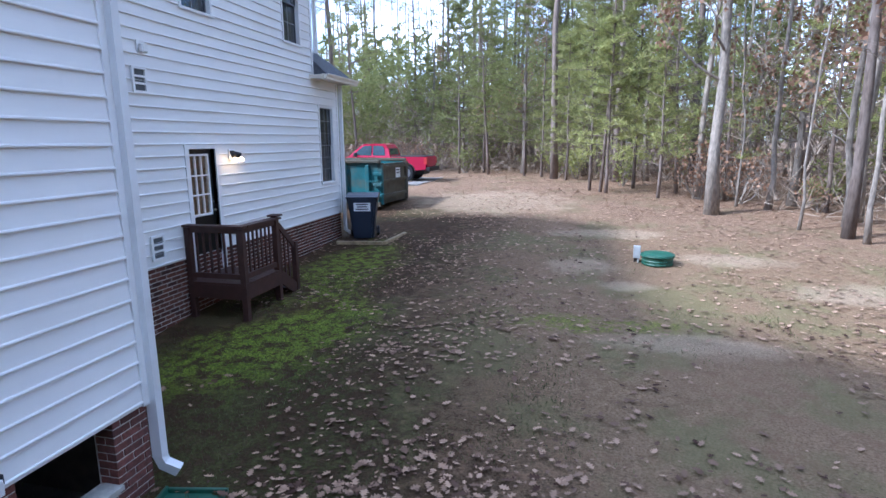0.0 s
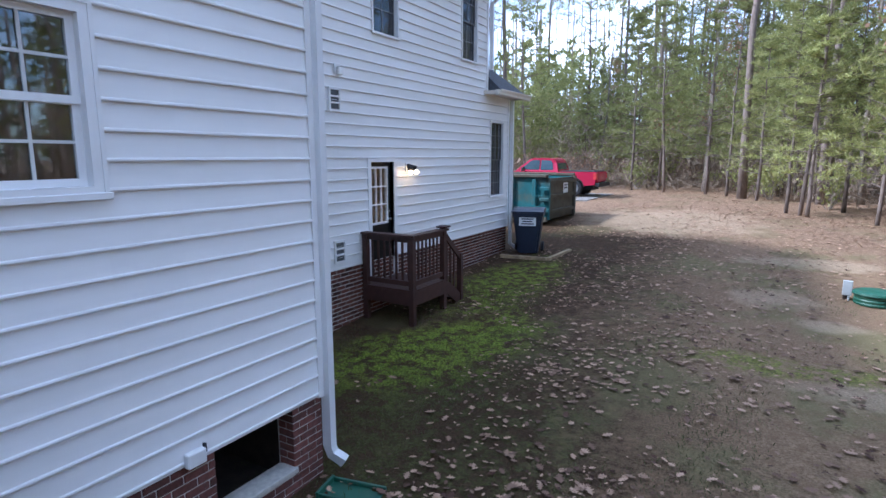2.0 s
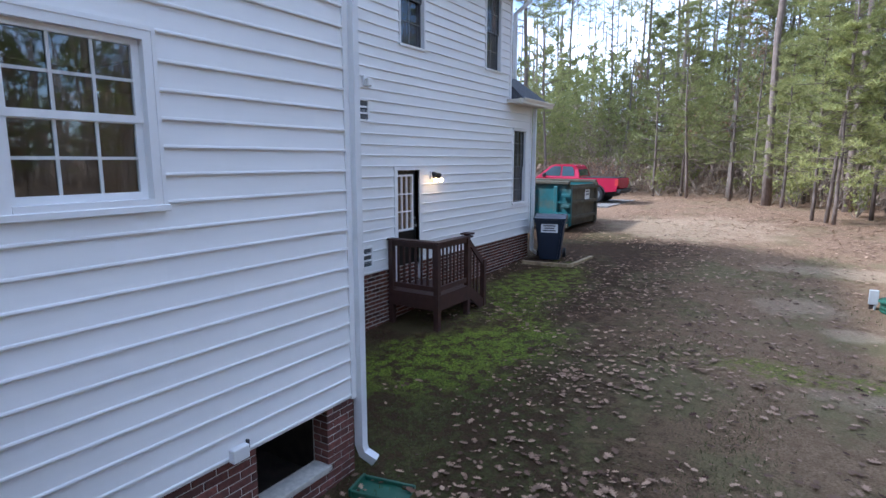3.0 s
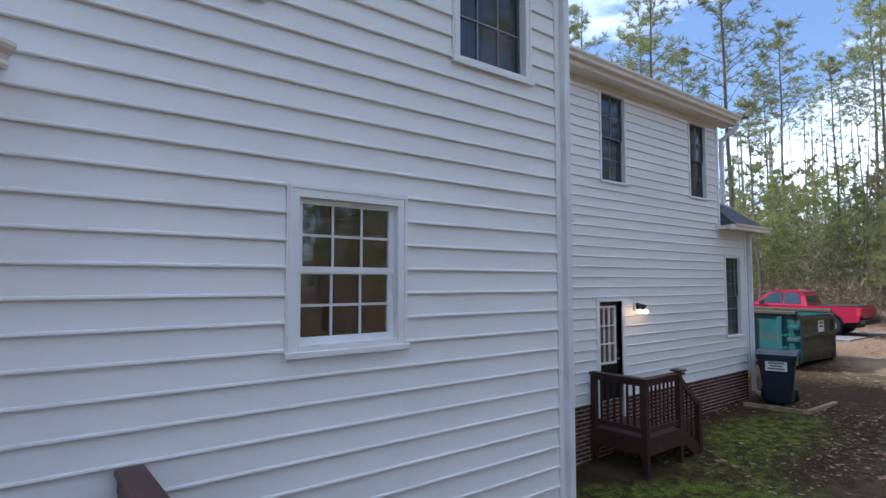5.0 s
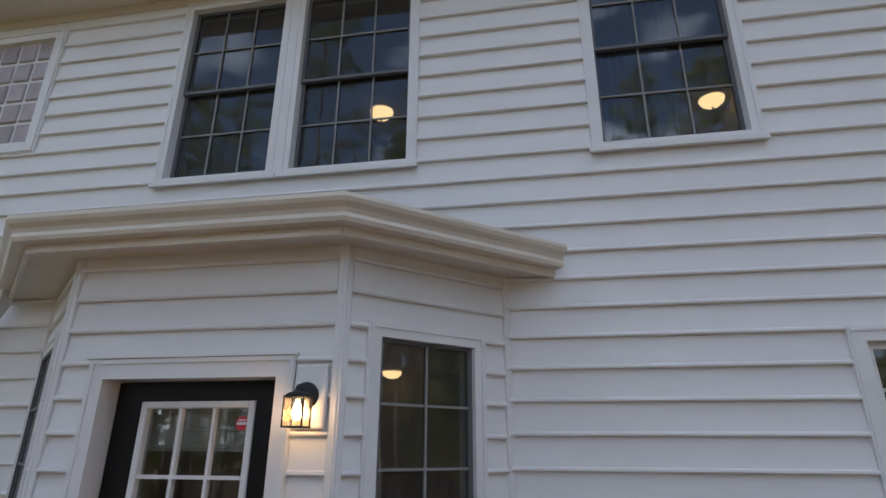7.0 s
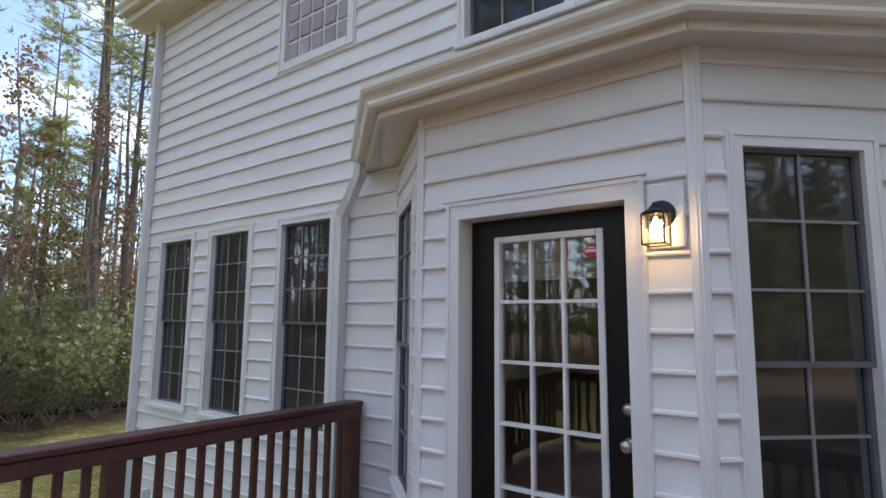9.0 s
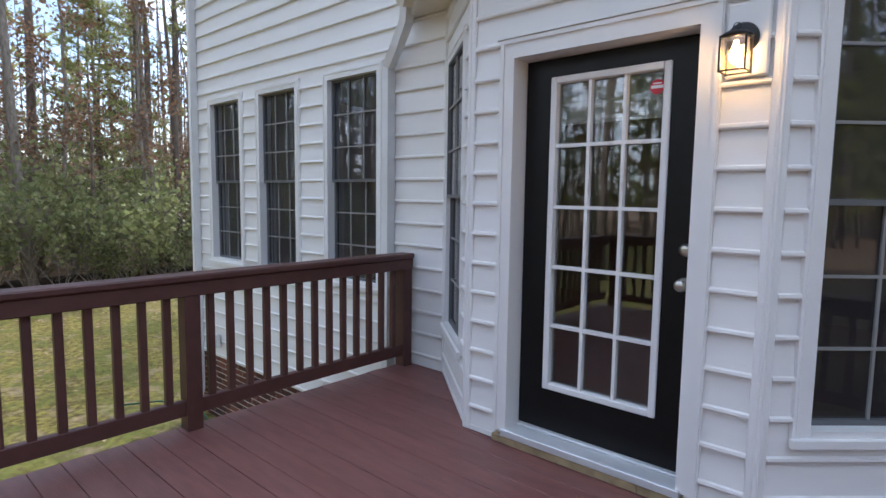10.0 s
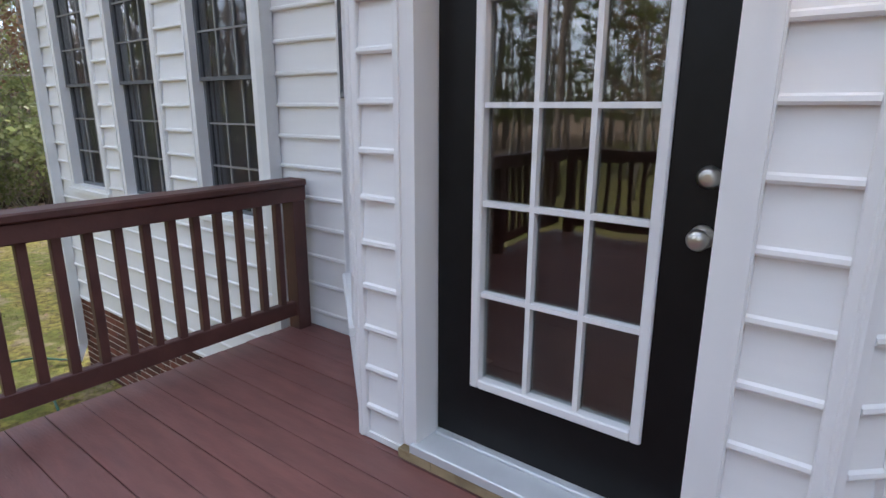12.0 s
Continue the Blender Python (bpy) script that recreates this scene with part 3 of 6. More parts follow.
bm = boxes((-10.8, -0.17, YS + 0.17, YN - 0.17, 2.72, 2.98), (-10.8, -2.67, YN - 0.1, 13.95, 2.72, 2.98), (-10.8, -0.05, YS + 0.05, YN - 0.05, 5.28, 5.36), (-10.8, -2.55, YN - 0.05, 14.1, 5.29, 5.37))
solo("ceiling", bm, M_ROOM, "brown ceilings inside the house, colour darkened for dim rooms", "ceiling", kind="structure")
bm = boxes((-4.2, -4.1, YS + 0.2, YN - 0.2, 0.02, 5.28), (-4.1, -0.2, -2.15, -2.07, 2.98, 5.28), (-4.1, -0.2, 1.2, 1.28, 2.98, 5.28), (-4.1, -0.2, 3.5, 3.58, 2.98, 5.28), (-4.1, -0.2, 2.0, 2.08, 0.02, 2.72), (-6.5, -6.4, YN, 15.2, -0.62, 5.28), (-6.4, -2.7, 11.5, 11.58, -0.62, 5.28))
solo("wall_inner", bm, M_ROOM, "brown partition walls inside the house, colour darkened for dim rooms", "wall", kind="structure")

# the bay
e2 = 0.1685
for nm, m, length, hole, lab in (("wall_bay_front", BAY_F, None, (-0.80, 0.18, -0.1, 2.13), "white-sided front of the bay with the black door"),
                            ("wall_bay_north", BAY_R, LR, (0.17, 0.79, 0.415, 2.34), "white-sided slanted bay wall"),
                            ("wall_bay_south", BAY_L, LL, (0.17, 0.88, 0.415, 2.34), "white-sided slanted bay wall")):
    a, c = (-1.07, 0.45) if length is None else (0.0, length)
    w = sheathing(nm, m, a, c, 0.004, 2.74, [hole], 0.12 if length else 0.16, lab)
    siding(w, m, a + 0.03, c - 0.03, 0.03, 2.74, e2, -0.03, [hole])
    part("starter_strip", boxes((-0.004, 0.022, a + 0.02, max(hole[0], a + 0.021) if length is None else c - 0.02, 0.006, 0.032)), M_TRIM, w)
    if length is None:
        part("starter_strip", boxes((-0.004, 0.022, hole[1], c - 0.02, 0.006, 0.032)), M_TRIM, w)
    for u in (a, c):
        part("corner_post", boxes((-0.03, 0.027, max(a, u - 0.03) - (0.022 if u == a else 0), min(c, u + 0.03) + (0.022 if u == c else 0), 0.006, 2.74), bevel=0.004), M_TRIM, w)
window(BAY_R, 0.125, 0.845, 0.385, 2.37, 2, 3, "tall white-framed window in the slanted bay wall", True, 0.075, out=0.025)
window(BAY_L, 0.13, 0.92, 0.385, 2.37, 2, 3, "tall white-framed window in the slanted bay wall", True, 0.07, out=0.05)

# windows
window(WA, *win_a[0], 3, 2, "white double-hung window with white grilles", False, 0.085)
window(WA, -1.315, -0.375, 3.54, 5.2, 3, 2, "dark upper window, one of a joined pair", True, 0.07)
window(WA, -0.345, 0.635, 3.54, 5.2, 3, 2, "dark upper window, one of a joined pair", True, 0.07)
solo("trim_mullion", boxes((-0.1, 0.03, -0.375, -0.345, 3.54, 5.2)), M_TRIM, "white post between two upper windows", "trim", kind="structure")
for q in (win_a[2], win_a[3]):
    window(WA, *q, 3, 2, "dark double-hung upper window in white casing", True, 0.075)
for q in win_a[5:]:
    window(WA, *q, 3, 3, "tall dark double-hung window with grilles", True, 0.075)
for q in win_b[:2]:
    window(WB, *q, 2, 2, "dark double-hung upper window in thin white casing", True, 0.045)
window(WB, *win_b[2], 2, 3, "tall dark screened window near the corner", True, 0.05)


def glass_block_window():
    u0, u1, z0, z1 = win_a[4]
    WINDOWS[0] += 1
    g = thing("window_%d" % WINDOWS[0], WA, "small window of frosted glass blocks in white casing", "window", kind="structure")
    t = 0.1
    part("window_frame", boxes((-0.1, 0.03, u0, u0 + t, z0, z1), (-0.1, 0.03, u1 - t, u1, z0, z1), (-0.1, 0.03, u0 + t, u1 - t, z1 - t, z1), (-0.1, 0.034, u0 + t, u1 - t, z0, z0 + t)), M_TRIM, g)
    part("trim", boxes((0.03, 0.042, u0 + 0.012, u0 + 0.04, z0 + 0.012, z1 - 0.012), (0.03, 0.042, u1 - 0.04, u1 - 0.012, z0 + 0.012, z1 - 0.012), (0.03, 0.042, u0 + 0.04, u1 - 0.04, z1 - 0.04, z1 - 0.012), (0.03, 0.042, u0 + 0.04, u1 - 0.04, z0 + 0.012, z0 + 0.04)), M_TRIM, g)
    part("grout", boxes((-0.09, -0.012, u0 + t, u1 - t, z0 + t, z1 - t)), M_TRIM, g)
    du, dz = (u1 - u0 - 2 * t) / 5, (z1 - z0 - 2 * t) / 5
    me = None
    for i in range(5):
        for j in range(5):
            if me is None:
                me = finish(boxes((-0.03, 0.004, -du / 2 + 0.013, du / 2 - 0.013, -dz / 2 + 0.013, dz / 2 - 0.013), bevel=0.01), "glass_block")
            b = part("glass_block", me, M_BLOCK, g)
            b.location = (0, u0 + t + (i + 0.5) * du, z0 + t + (j + 0.5) * dz)


glass_block_window()

# ---- eaves, gutters, roofs ----
def roof(name, x0, x1, ridge, y0, y1, z, rise, label):
    bm = bmesh.new()
    prof = [(x1, z), (ridge, z + rise), (x0, z), (x0, z - 0.12), (ridge, z + rise - 0.15), (x1, z - 0.12)]
    extrude(bm, prof, y0, y1, lambda p, q, s: (p, s, q))
    return solo(name, bm, M_SHINGLE, label, "roof", kind="structure")


roof("roof_main", -11.4, 0.36, -5.5, YS - 0.35, YN + 0.35, 5.52, 3.1, "grey shingled main roof")
roof("roof_garage", -11.4, -2.14, -6.8, YN + 0.36, 14.5, 5.50, 2.6, "grey shingled roof of the garage wing")
gab = bmesh.new()
for y, xa, xb, xr, z, r in ((YS + 0.02, -10.9, -0.02, -5.5, 5.4, 2.95), (YN - 0.14, -10.9, -0.02, -5.5, 5.4, 2.95), (14.02, -10.9, -2.55, -6.8, 5.38, 2.4)):
    extrude(gab, [(xa, z), (xb, z), (xr, z + r)], y, y + 0.12, lambda p, q, s: (p, s, q))
solo("wall_gables", gab, M_SIDING, "white-sided gable ends", "wall", kind="structure")
sm = solo("soffit_main", boxes((0.031, 0.309, YS - 0.3, YN + 0.3, 5.27, 5.29)), M_SOFFIT, "cream soffit and fascia under the main eave", "soffit", kind="structure")
part("fascia", boxes((0.31, 0.335, YS - 0.3, YN + 0.3, 5.26, 5.44)), M_SOFFIT, sm)
part("frieze", boxes((0.0, 0.03, YS, YN, 5.2, 5.29)), M_SOFFIT, sm)
for y in DOTS:
    part("soffit_light", lathe(bmesh.new(), [(0.045, 5.262), (0.045, 5.2698)], 0.17, y, 14), M_IRON, sm, "small dark recessed light")
solo("soffit_garage", boxes((-2.5, -2.17, YN + 0.36, 14.45, 5.28, 5.30), (-2.19, -2.165, YN + 0.36, 14.45, 5.27, 5.44), (-2.5, -2.47, YN, 14.15, 5.19, 5.28)), M_SOFFIT, "cream soffit and fascia of the garage wing", "soffit", kind="structure")
gutter("gutter_main", [(0.337, YS - 0.3, 5.36), (0.337, YN + 0.3, 5.36)], [(1, 0, 0)] * 2, "white moulded gutter along the main eave")
gutter("gutter_garage", [(-2.163, YN + 0.36, 5.36), (-2.163, 14.45, 5.36)], [(1, 0, 0)] * 2, "white moulded gutter along the garage eave")
# low hipped roof over the end of the wing
hip = bmesh.new()
hv = [hip.verts.new(p) for p in ((-2.14, 14.16, 3.02), (-2.14, 15.75, 3.02), (-6, 15.75, 3.02), (-6, 14.16, 3.02), (-2.9, 14.16, 3.75), (-2.9, 14.75, 3.75), (-6, 14.75, 3.75), (-6, 14.16, 3.75))]
for f in ((0, 1, 5, 4), (1, 2, 6, 5), (4, 5, 6, 7), (0, 4, 7, 3), (0, 3, 2, 1), (2, 3, 7, 6)):
    hip.faces.new([hv[i] for i in f])
solo("roof_low", hip, M_SHINGLE, "dark shingled low hip roof beside the wing", "roof", kind="structure")
solo("soffit_low", boxes((-2.5, -2.16, 13.95, 15.72, 2.93, 3.01), (-2.17, -2.15, 13.93, 15.74, 2.9, 3.02), (-6, -2.17, 15.4, 15.72, 2.93, 3.01)), M_SOFFIT, "white fascia and soffit of the low roof", "soffit", kind="structure")
gutter("gutter_low", [(-2.148, 13.95, 2.90), (-2.148, 15.78, 2.90)], [(1, 0, 0)] * 2, "white gutter on the low roof")
downspout("downspout_low", [(-2.42, 15.45, 2.9), (-2.42, 15.45, -0.75), (-2.3, 15.55, -0.85)], "white downspout at the wing corner")
downspout("downspout_wing", [(-2.1, 14.32, 5.36), (-2.1, 14.32, 5.22), (-2.42, 14.2, 4.95), (-2.42, 14.2, 3.5)], "white downspout between eave and low roof")
downspout("downspout_north", [(0.36, 5.66, 5.36), (0.36, 5.66, 5.25), (0.04, 5.69, 4.98), (0.04, 5.69, -1.16), (0.065, 5.70, -1.24), (0.17, 5.75, -1.32)], "white downspout running down the corner", 0.10, 0.075)

# bay roof, soffit, gutter
BG = [(0.04, -2.24), (0.90, -1.235), (0.90, 0.49), (0.04, 1.486)]
def bay_prism(z0, z1, pts):
    bm = bmesh.new()
    extrude(bm, pts, z0, z1, lambda p, q, s: (p, q, s))
    return bm
solo("soffit_bay", bay_prism(2.74, 2.76, [(0.012, -2.25), *BG[1:3], (0.012, 1.46)]), M_SOFFIT, "cream soffit under the bay roof", "soffit", kind="structure")
fas = bmesh.new()
for (p, q) in zip(BG, BG[1:]):
    bar(fas, [(p[0], p[1], 2.785), (q[0], q[1], 2.785)], 0.025, 0.13)
solo("trim_bay_fascia", fas, M_GUTTER, "cream fascia board round the bay roof", "trim", kind="structure")
d1, d2 = Vector((0.73, -0.69, 0)), Vector((0.72, 0.69, 0))
m1, m2 = Vector((1, -0.40, 0)), Vector((1, 0.40, 0))
gutter("gutter_bay", [(*p, 2.765) for p in BG], [d1 * 1.0, m1, m2, d2], "cream moulded gutter round the bay roof")
br = bmesh.new()
bv = [br.verts.new(p) for p in ((0.0, -2.27, 2.85), (0.98, -1.265, 2.85), (0.98, 0.52, 2.85), (0.0, 1.53, 2.85), (0.02, -0.95, 3.13), (0.02, 0.28, 3.13))]
for f in ((0, 1, 4), (1, 2, 5, 4), (2, 3, 5), (0, 4, 5, 3), (0, 3, 2, 1)):
    br.faces.new([bv[i] for i in f])
solo("roof_bay", br, M_SHINGLE, "grey shingled hip roof over the bay", "roof", kind="structure")
downspout("downspout_bay", [(0.16, -2.16, 2.78), (0.15, -2.18, 2.68), (0.13, -2.30, 2.52), (0.07, -2.46, 2.40), (0.06, -2.47, 2.3), (0.06, -2.47, -1.3)], "white downspout with an offset bend beside the bay", 0.085, 0.07)
downspout("downspout_south", [(0.06, YS + 0.1, 5.3), (0.06, YS + 0.1, -1.15), (0.16, YS + 0.16, -1.3)], "white downspout at the far corner")


# ---- doors ----
def back_door():
    d = thing("door_1", BAY_F, "black deck door with fifteen white-framed lites", "door", kind="structure")
    part("casing", boxes((-0.17, 0.034, -0.865, -0.775, 0.07, 2.19), (-0.17, 0.034, 0.15, 0.24, 0.07, 2.19), (-0.17, 0.034, -0.775, 0.15, 2.09, 2.19)), M_TRIM, d, "white casing")
    part("casing_edge", boxes((0.034, 0.044, -0.855, -0.835, 0.07, 2.185), (0.034, 0.044, 0.215, 0.235, 0.07, 2.185), (0.034, 0.044, -0.835, 0.215, 2.165, 2.185)), M_TRIM, d)
    part("drip_cap", boxes((0.0, 0.05, -0.88, 0.25, 2.19, 2.205)), M_TRIM, d)
    part("door_leaf", boxes((-0.1340, -0.0920, -0.77, -0.618, 0.10, 2.085), (-0.1340, -0.0920, 0.0, 0.145, 0.10, 2.085), (-0.1340, -0.0920, -0.618, 0.0, 1.99, 2.085), (-0.1340, -0.0920, -0.618, 0.0, 0.10, 0.33)), M_BLACK, d, "black painted leaf")
    f = 0.034
    fr = part("lite_frame", boxes((-0.1390, -0.0780, -0.618, -0.618 + f, 0.33, 1.99), (-0.1390, -0.0780, -f, 0.0, 0.33, 1.99), (-0.1390, -0.0780, -0.618 + f, -f, 1.99 - f, 1.99), (-0.1390, -0.0780, -0.618 + f, -f, 0.33, 0.33 + f), bevel=0.005), M_TRIM, d, "white plastic lite frame")
    a, c, lo, hi = -0.618 + f, -f, 0.33 + f, 1.99 - f
    for i in (1, 2):
        u = a + (c - a) * i / 3
        part("muntin", boxes((-0.1240, -0.0900, u - 0.0085, u + 0.0085, lo, hi)), M_TRIM, fr)
    for j in range(1, 5):
        z = lo + (hi - lo) * j / 5
        part("muntin", boxes((-0.1230, -0.0895, a, c, z - 0.0085, z + 0.0085)), M_TRIM, fr)
    p = part("pane", boxes((-0.1190, -0.1140, a - 0.01, c + 0.01, lo - 0.01, hi + 0.01)), M_GLASS, d)
    p.visible_shadow = False
    k = bmesh.new()
    def turned(bm, prof, y, z):
        rings = [[bm.verts.new((x, y + r * math.cos(2 * math.pi * i / 16), z + r * math.sin(2 * math.pi * i / 16))) for i in range(16)] for x, r in prof]
        for q, s in zip(rings, rings[1:]):
            for i in range(16):
                bm.faces.new((q[i], q[(i + 1) % 16], s[(i + 1) % 16], s[i]))
        bm.faces.new(rings[0][::-1])
        bm.faces.new(rings[-1])
    turned(k, [(-0.092, 0.032), (-0.084, 0.032), (-0.081, 0.014), (-0.059, 0.013), (-0.052, 0.024), (-0.039, 0.029), (-0.028, 0.024), (-0.022, 0.012)], 0.1, 0.985)
    part("door_knob", k, M_METAL, d, "nickel door knob", True)
    k = bmesh.new()
    turned(k, [(-0.092, 0.031), (-0.079, 0.03), (-0.072, 0.022), (-0.068, 0.02), (-0.068, 0.008)], 0.1, 1.14)
    part("deadbolt", k, M_METAL, d, "nickel deadbolt", True)
    part("threshold", boxes((-0.17, 0.05, -0.80, 0.17, 0.045, 0.085), (-0.17, -0.06, -0.76, 0.13, 0.085, 0.1), bevel=0.004), M_SILL, d, "pale metal threshold")
    for i, (y0, y1) in enumerate(((-0.86, -0.70), (-0.698, -0.02), (-0.018, 0.23))):
        part("sill_board", boxes((-0.05, 0.046, y0, y1, 0.003, 0.044), bevel=0.003), M_WOODSILL, d, "weathered treated timber under the threshold")
    st = bmesh.new()
    turned(st, [(-0.1135, 0.034), (-0.113, 0.034)], -0.075, 1.885)
    s = part("sticker", st, M_REDST, d, "round red and white alarm sticker")
    part("print", boxes((-0.1128, -0.1122, -0.104, -0.046, 1.878, 1.892), (-0.1128, -0.1122, -0.095, -0.055, 1.898, 1.904)), M_PAPER, s)



back_door()
ws = thing("window_shade", BAY_F, "cream fabric shade drawn up behind the door's glass", "window shade")
bm = bmesh.new()
for i, (z0, z1) in enumerate(((1.93, 2.02), (1.84, 1.935), (1.755, 1.845))):
    tube(bm, [(-0.19, -0.66, z0 + 0.02), (-0.19, 0.04, z0 + 0.02)], [0.014, 0.014], 8)
    box(bm, -0.198, -0.19 + 0.004 * i, -0.66, 0.04, z0, z1)
part("fabric", bm, M_SHADE, ws)
part("headrail", boxes((-0.215, -0.175, -0.67, 0.05, 2.02, 2.06), bevel=0.004), M_TRIM, ws)



def garage_door():
    m = WB
    d = thing("door_2", m, "dark side door with a nine-lite window", "door", kind="structure")
    part("casing", boxes((-0.1, 0.03, 9.57, 9.66, -0.62, 1.48), (-0.1, 0.03, 10.32, 10.41, -0.62, 1.48), (-0.1, 0.03, 9.66, 10.32, 1.42, 1.48)), M_TRIM, d, "white casing")
    part("door_leaf", boxes((-0.1, -0.055, 9.665, 9.72, -0.6, 1.41), (-0.1, -0.055, 10.22, 10.315, -0.6, 1.41), (-0.1, -0.055, 9.72, 10.22, 1.33, 1.41), (-0.1, -0.055, 9.72, 10.22, -0.6, 0.33)), M_BLACK, d, "black painted leaf")
    f = part("lite_frame", boxes((-0.1, -0.045, 9.71, 9.745, 0.32, 1.34), (-0.1, -0.045, 10.195, 10.23, 0.32, 1.34), (-0.1, -0.045, 9.745, 10.195, 1.305, 1.34), (-0.1, -0.045, 9.745, 10.195, 0.32, 0.355)), M_TRIM, d, "white lite frame")
    for i in (1, 2):
        part("muntin", boxes((-0.085, -0.05, 9.745 + 0.15 * i - 0.01, 9.745 + 0.15 * i + 0.01, 0.355, 1.305)), M_TRIM, f)
        z = 0.355 + 0.95 / 3 * i
        part("muntin", boxes((-0.084, -0.0495, 9.745, 10.195, z - 0.01, z + 0.01)), M_TRIM, f)
    p = part("pane", boxes((-0.08, -0.076, 9.74, 10.2, 0.35, 1.31)), M_GLASS, d)
    p.visible_shadow = False
    part("door_knob", boxes((-0.055, 0.0, 10.24, 10.285, 0.37, 0.415), (-0.055, -0.03, 10.245, 10.28, 0.52, 0.555), bevel=0.012), M_METAL, d)


garage_door()


# ---- deck ----
DX0, DX1, DY0, DY1 = 0.03, 4.72, -2.28, 2.20
def deck():
    d = thing("deck", None, "raised wooden deck stained red-brown", "deck", kind="structure")
    part("rim_joist", boxes((DX0, DX1 - 0.05, DY0 + 0.03, DY0 + 0.07, -0.24, -0.036), (DX0, DX1 - 0.05, DY1 - 0.07, DY1 - 0.03, -0.24, -0.036), (DX1 - 0.09, DX1 - 0.05, DY0 + 0.07, DY1 - 0.07, -0.24, -0.036)), M_RAIL, d)
    for x in (1.86, DX1 - 0.12):
        for y in (DY0 + 0.1, DY1 - 0.1):
            part("post", boxes((x - 0.045, x + 0.045, y - 0.02 - 0.045, y - 0.02 + 0.045, ground_z(x, y) - 0.1, -0.25)), M_RAIL, d)
    for y in np.arange(DY0 + 0.45, DY1 - 0.2, 0.41):
        part("joist", boxes((DX0, DX1 - 0.09, y - 0.02, y + 0.02, -0.22, -0.037)), M_RAIL, d)
    return d


DECK = deck()


def rail_run(label, a, c, posts, z=0.91):
    """A railing from a to c (plan points) with balusters, rails and cap."""
    a, c = Vector((*a, 0)), Vector((*c, 0))
    t = (c - a).normalized()
    length = (c - a).length
    r = thing("deck_railing", Matrix.Translation(a) @ Matrix.Rotation(math.atan2(t.y, t.x), 4, "Z"), label, "railing", "deck railings")
    part("cap", boxes((-0.0, length, -0.072, 0.072, z - 0.04, z), bevel=0.008), M_RAIL, r)
    part("top_rail", boxes((0, length, -0.056, 0.056, z - 0.125, z - 0.041), bevel=0.005), M_RAIL, r)
    part("bottom_rail", boxes((0, length, -0.024, 0.024, 0.085, 0.175), bevel=0.005), M_RAIL, r)
    for s in posts:
        part("post", boxes((s - 0.045, s + 0.045, -0.05, 0.05, -0.2, z - 0.041), bevel=0.005), M_RAIL, r)
    me = None
    edges = sorted(posts)
    spans = list(zip([0.0] + edges, edges + [length]))
    for p, q in spans:
        if q - p < 0.25:
            continue
        k = max(1, round((q - p) / 0.127) - 1)
        for i in range(1, k + 1):
            if me is None:
                me = finish(boxes((-0.02, 0.02, -0.02, 0.02, 0.09, z - 0.05), bevel=0.004), "baluster")
            b = part("baluster", me, M_RAIL, r)
            b.location = (p + (q - p) * i / (k + 1), 0.0, 0)
    return r


RY = DY0 + 0.05
rail_run("dark brown wooden deck railing ending at the house", (0.055, RY), (DX1 - 0.06, RY), [0.05, 1.765, 3.3])
rail_run("dark brown wooden railing along the outer deck edge", (DX1 - 0.06, RY + 0.08), (DX1 - 0.06, DY1 - 0.02), [0.05, 2.1, 4.1])
rail_run("dark brown wooden deck railing on the north edge", (0.03, 2.118), (DX1 - 0.14, 2.118), [0.05, 1.6, 3.1], 0.785)


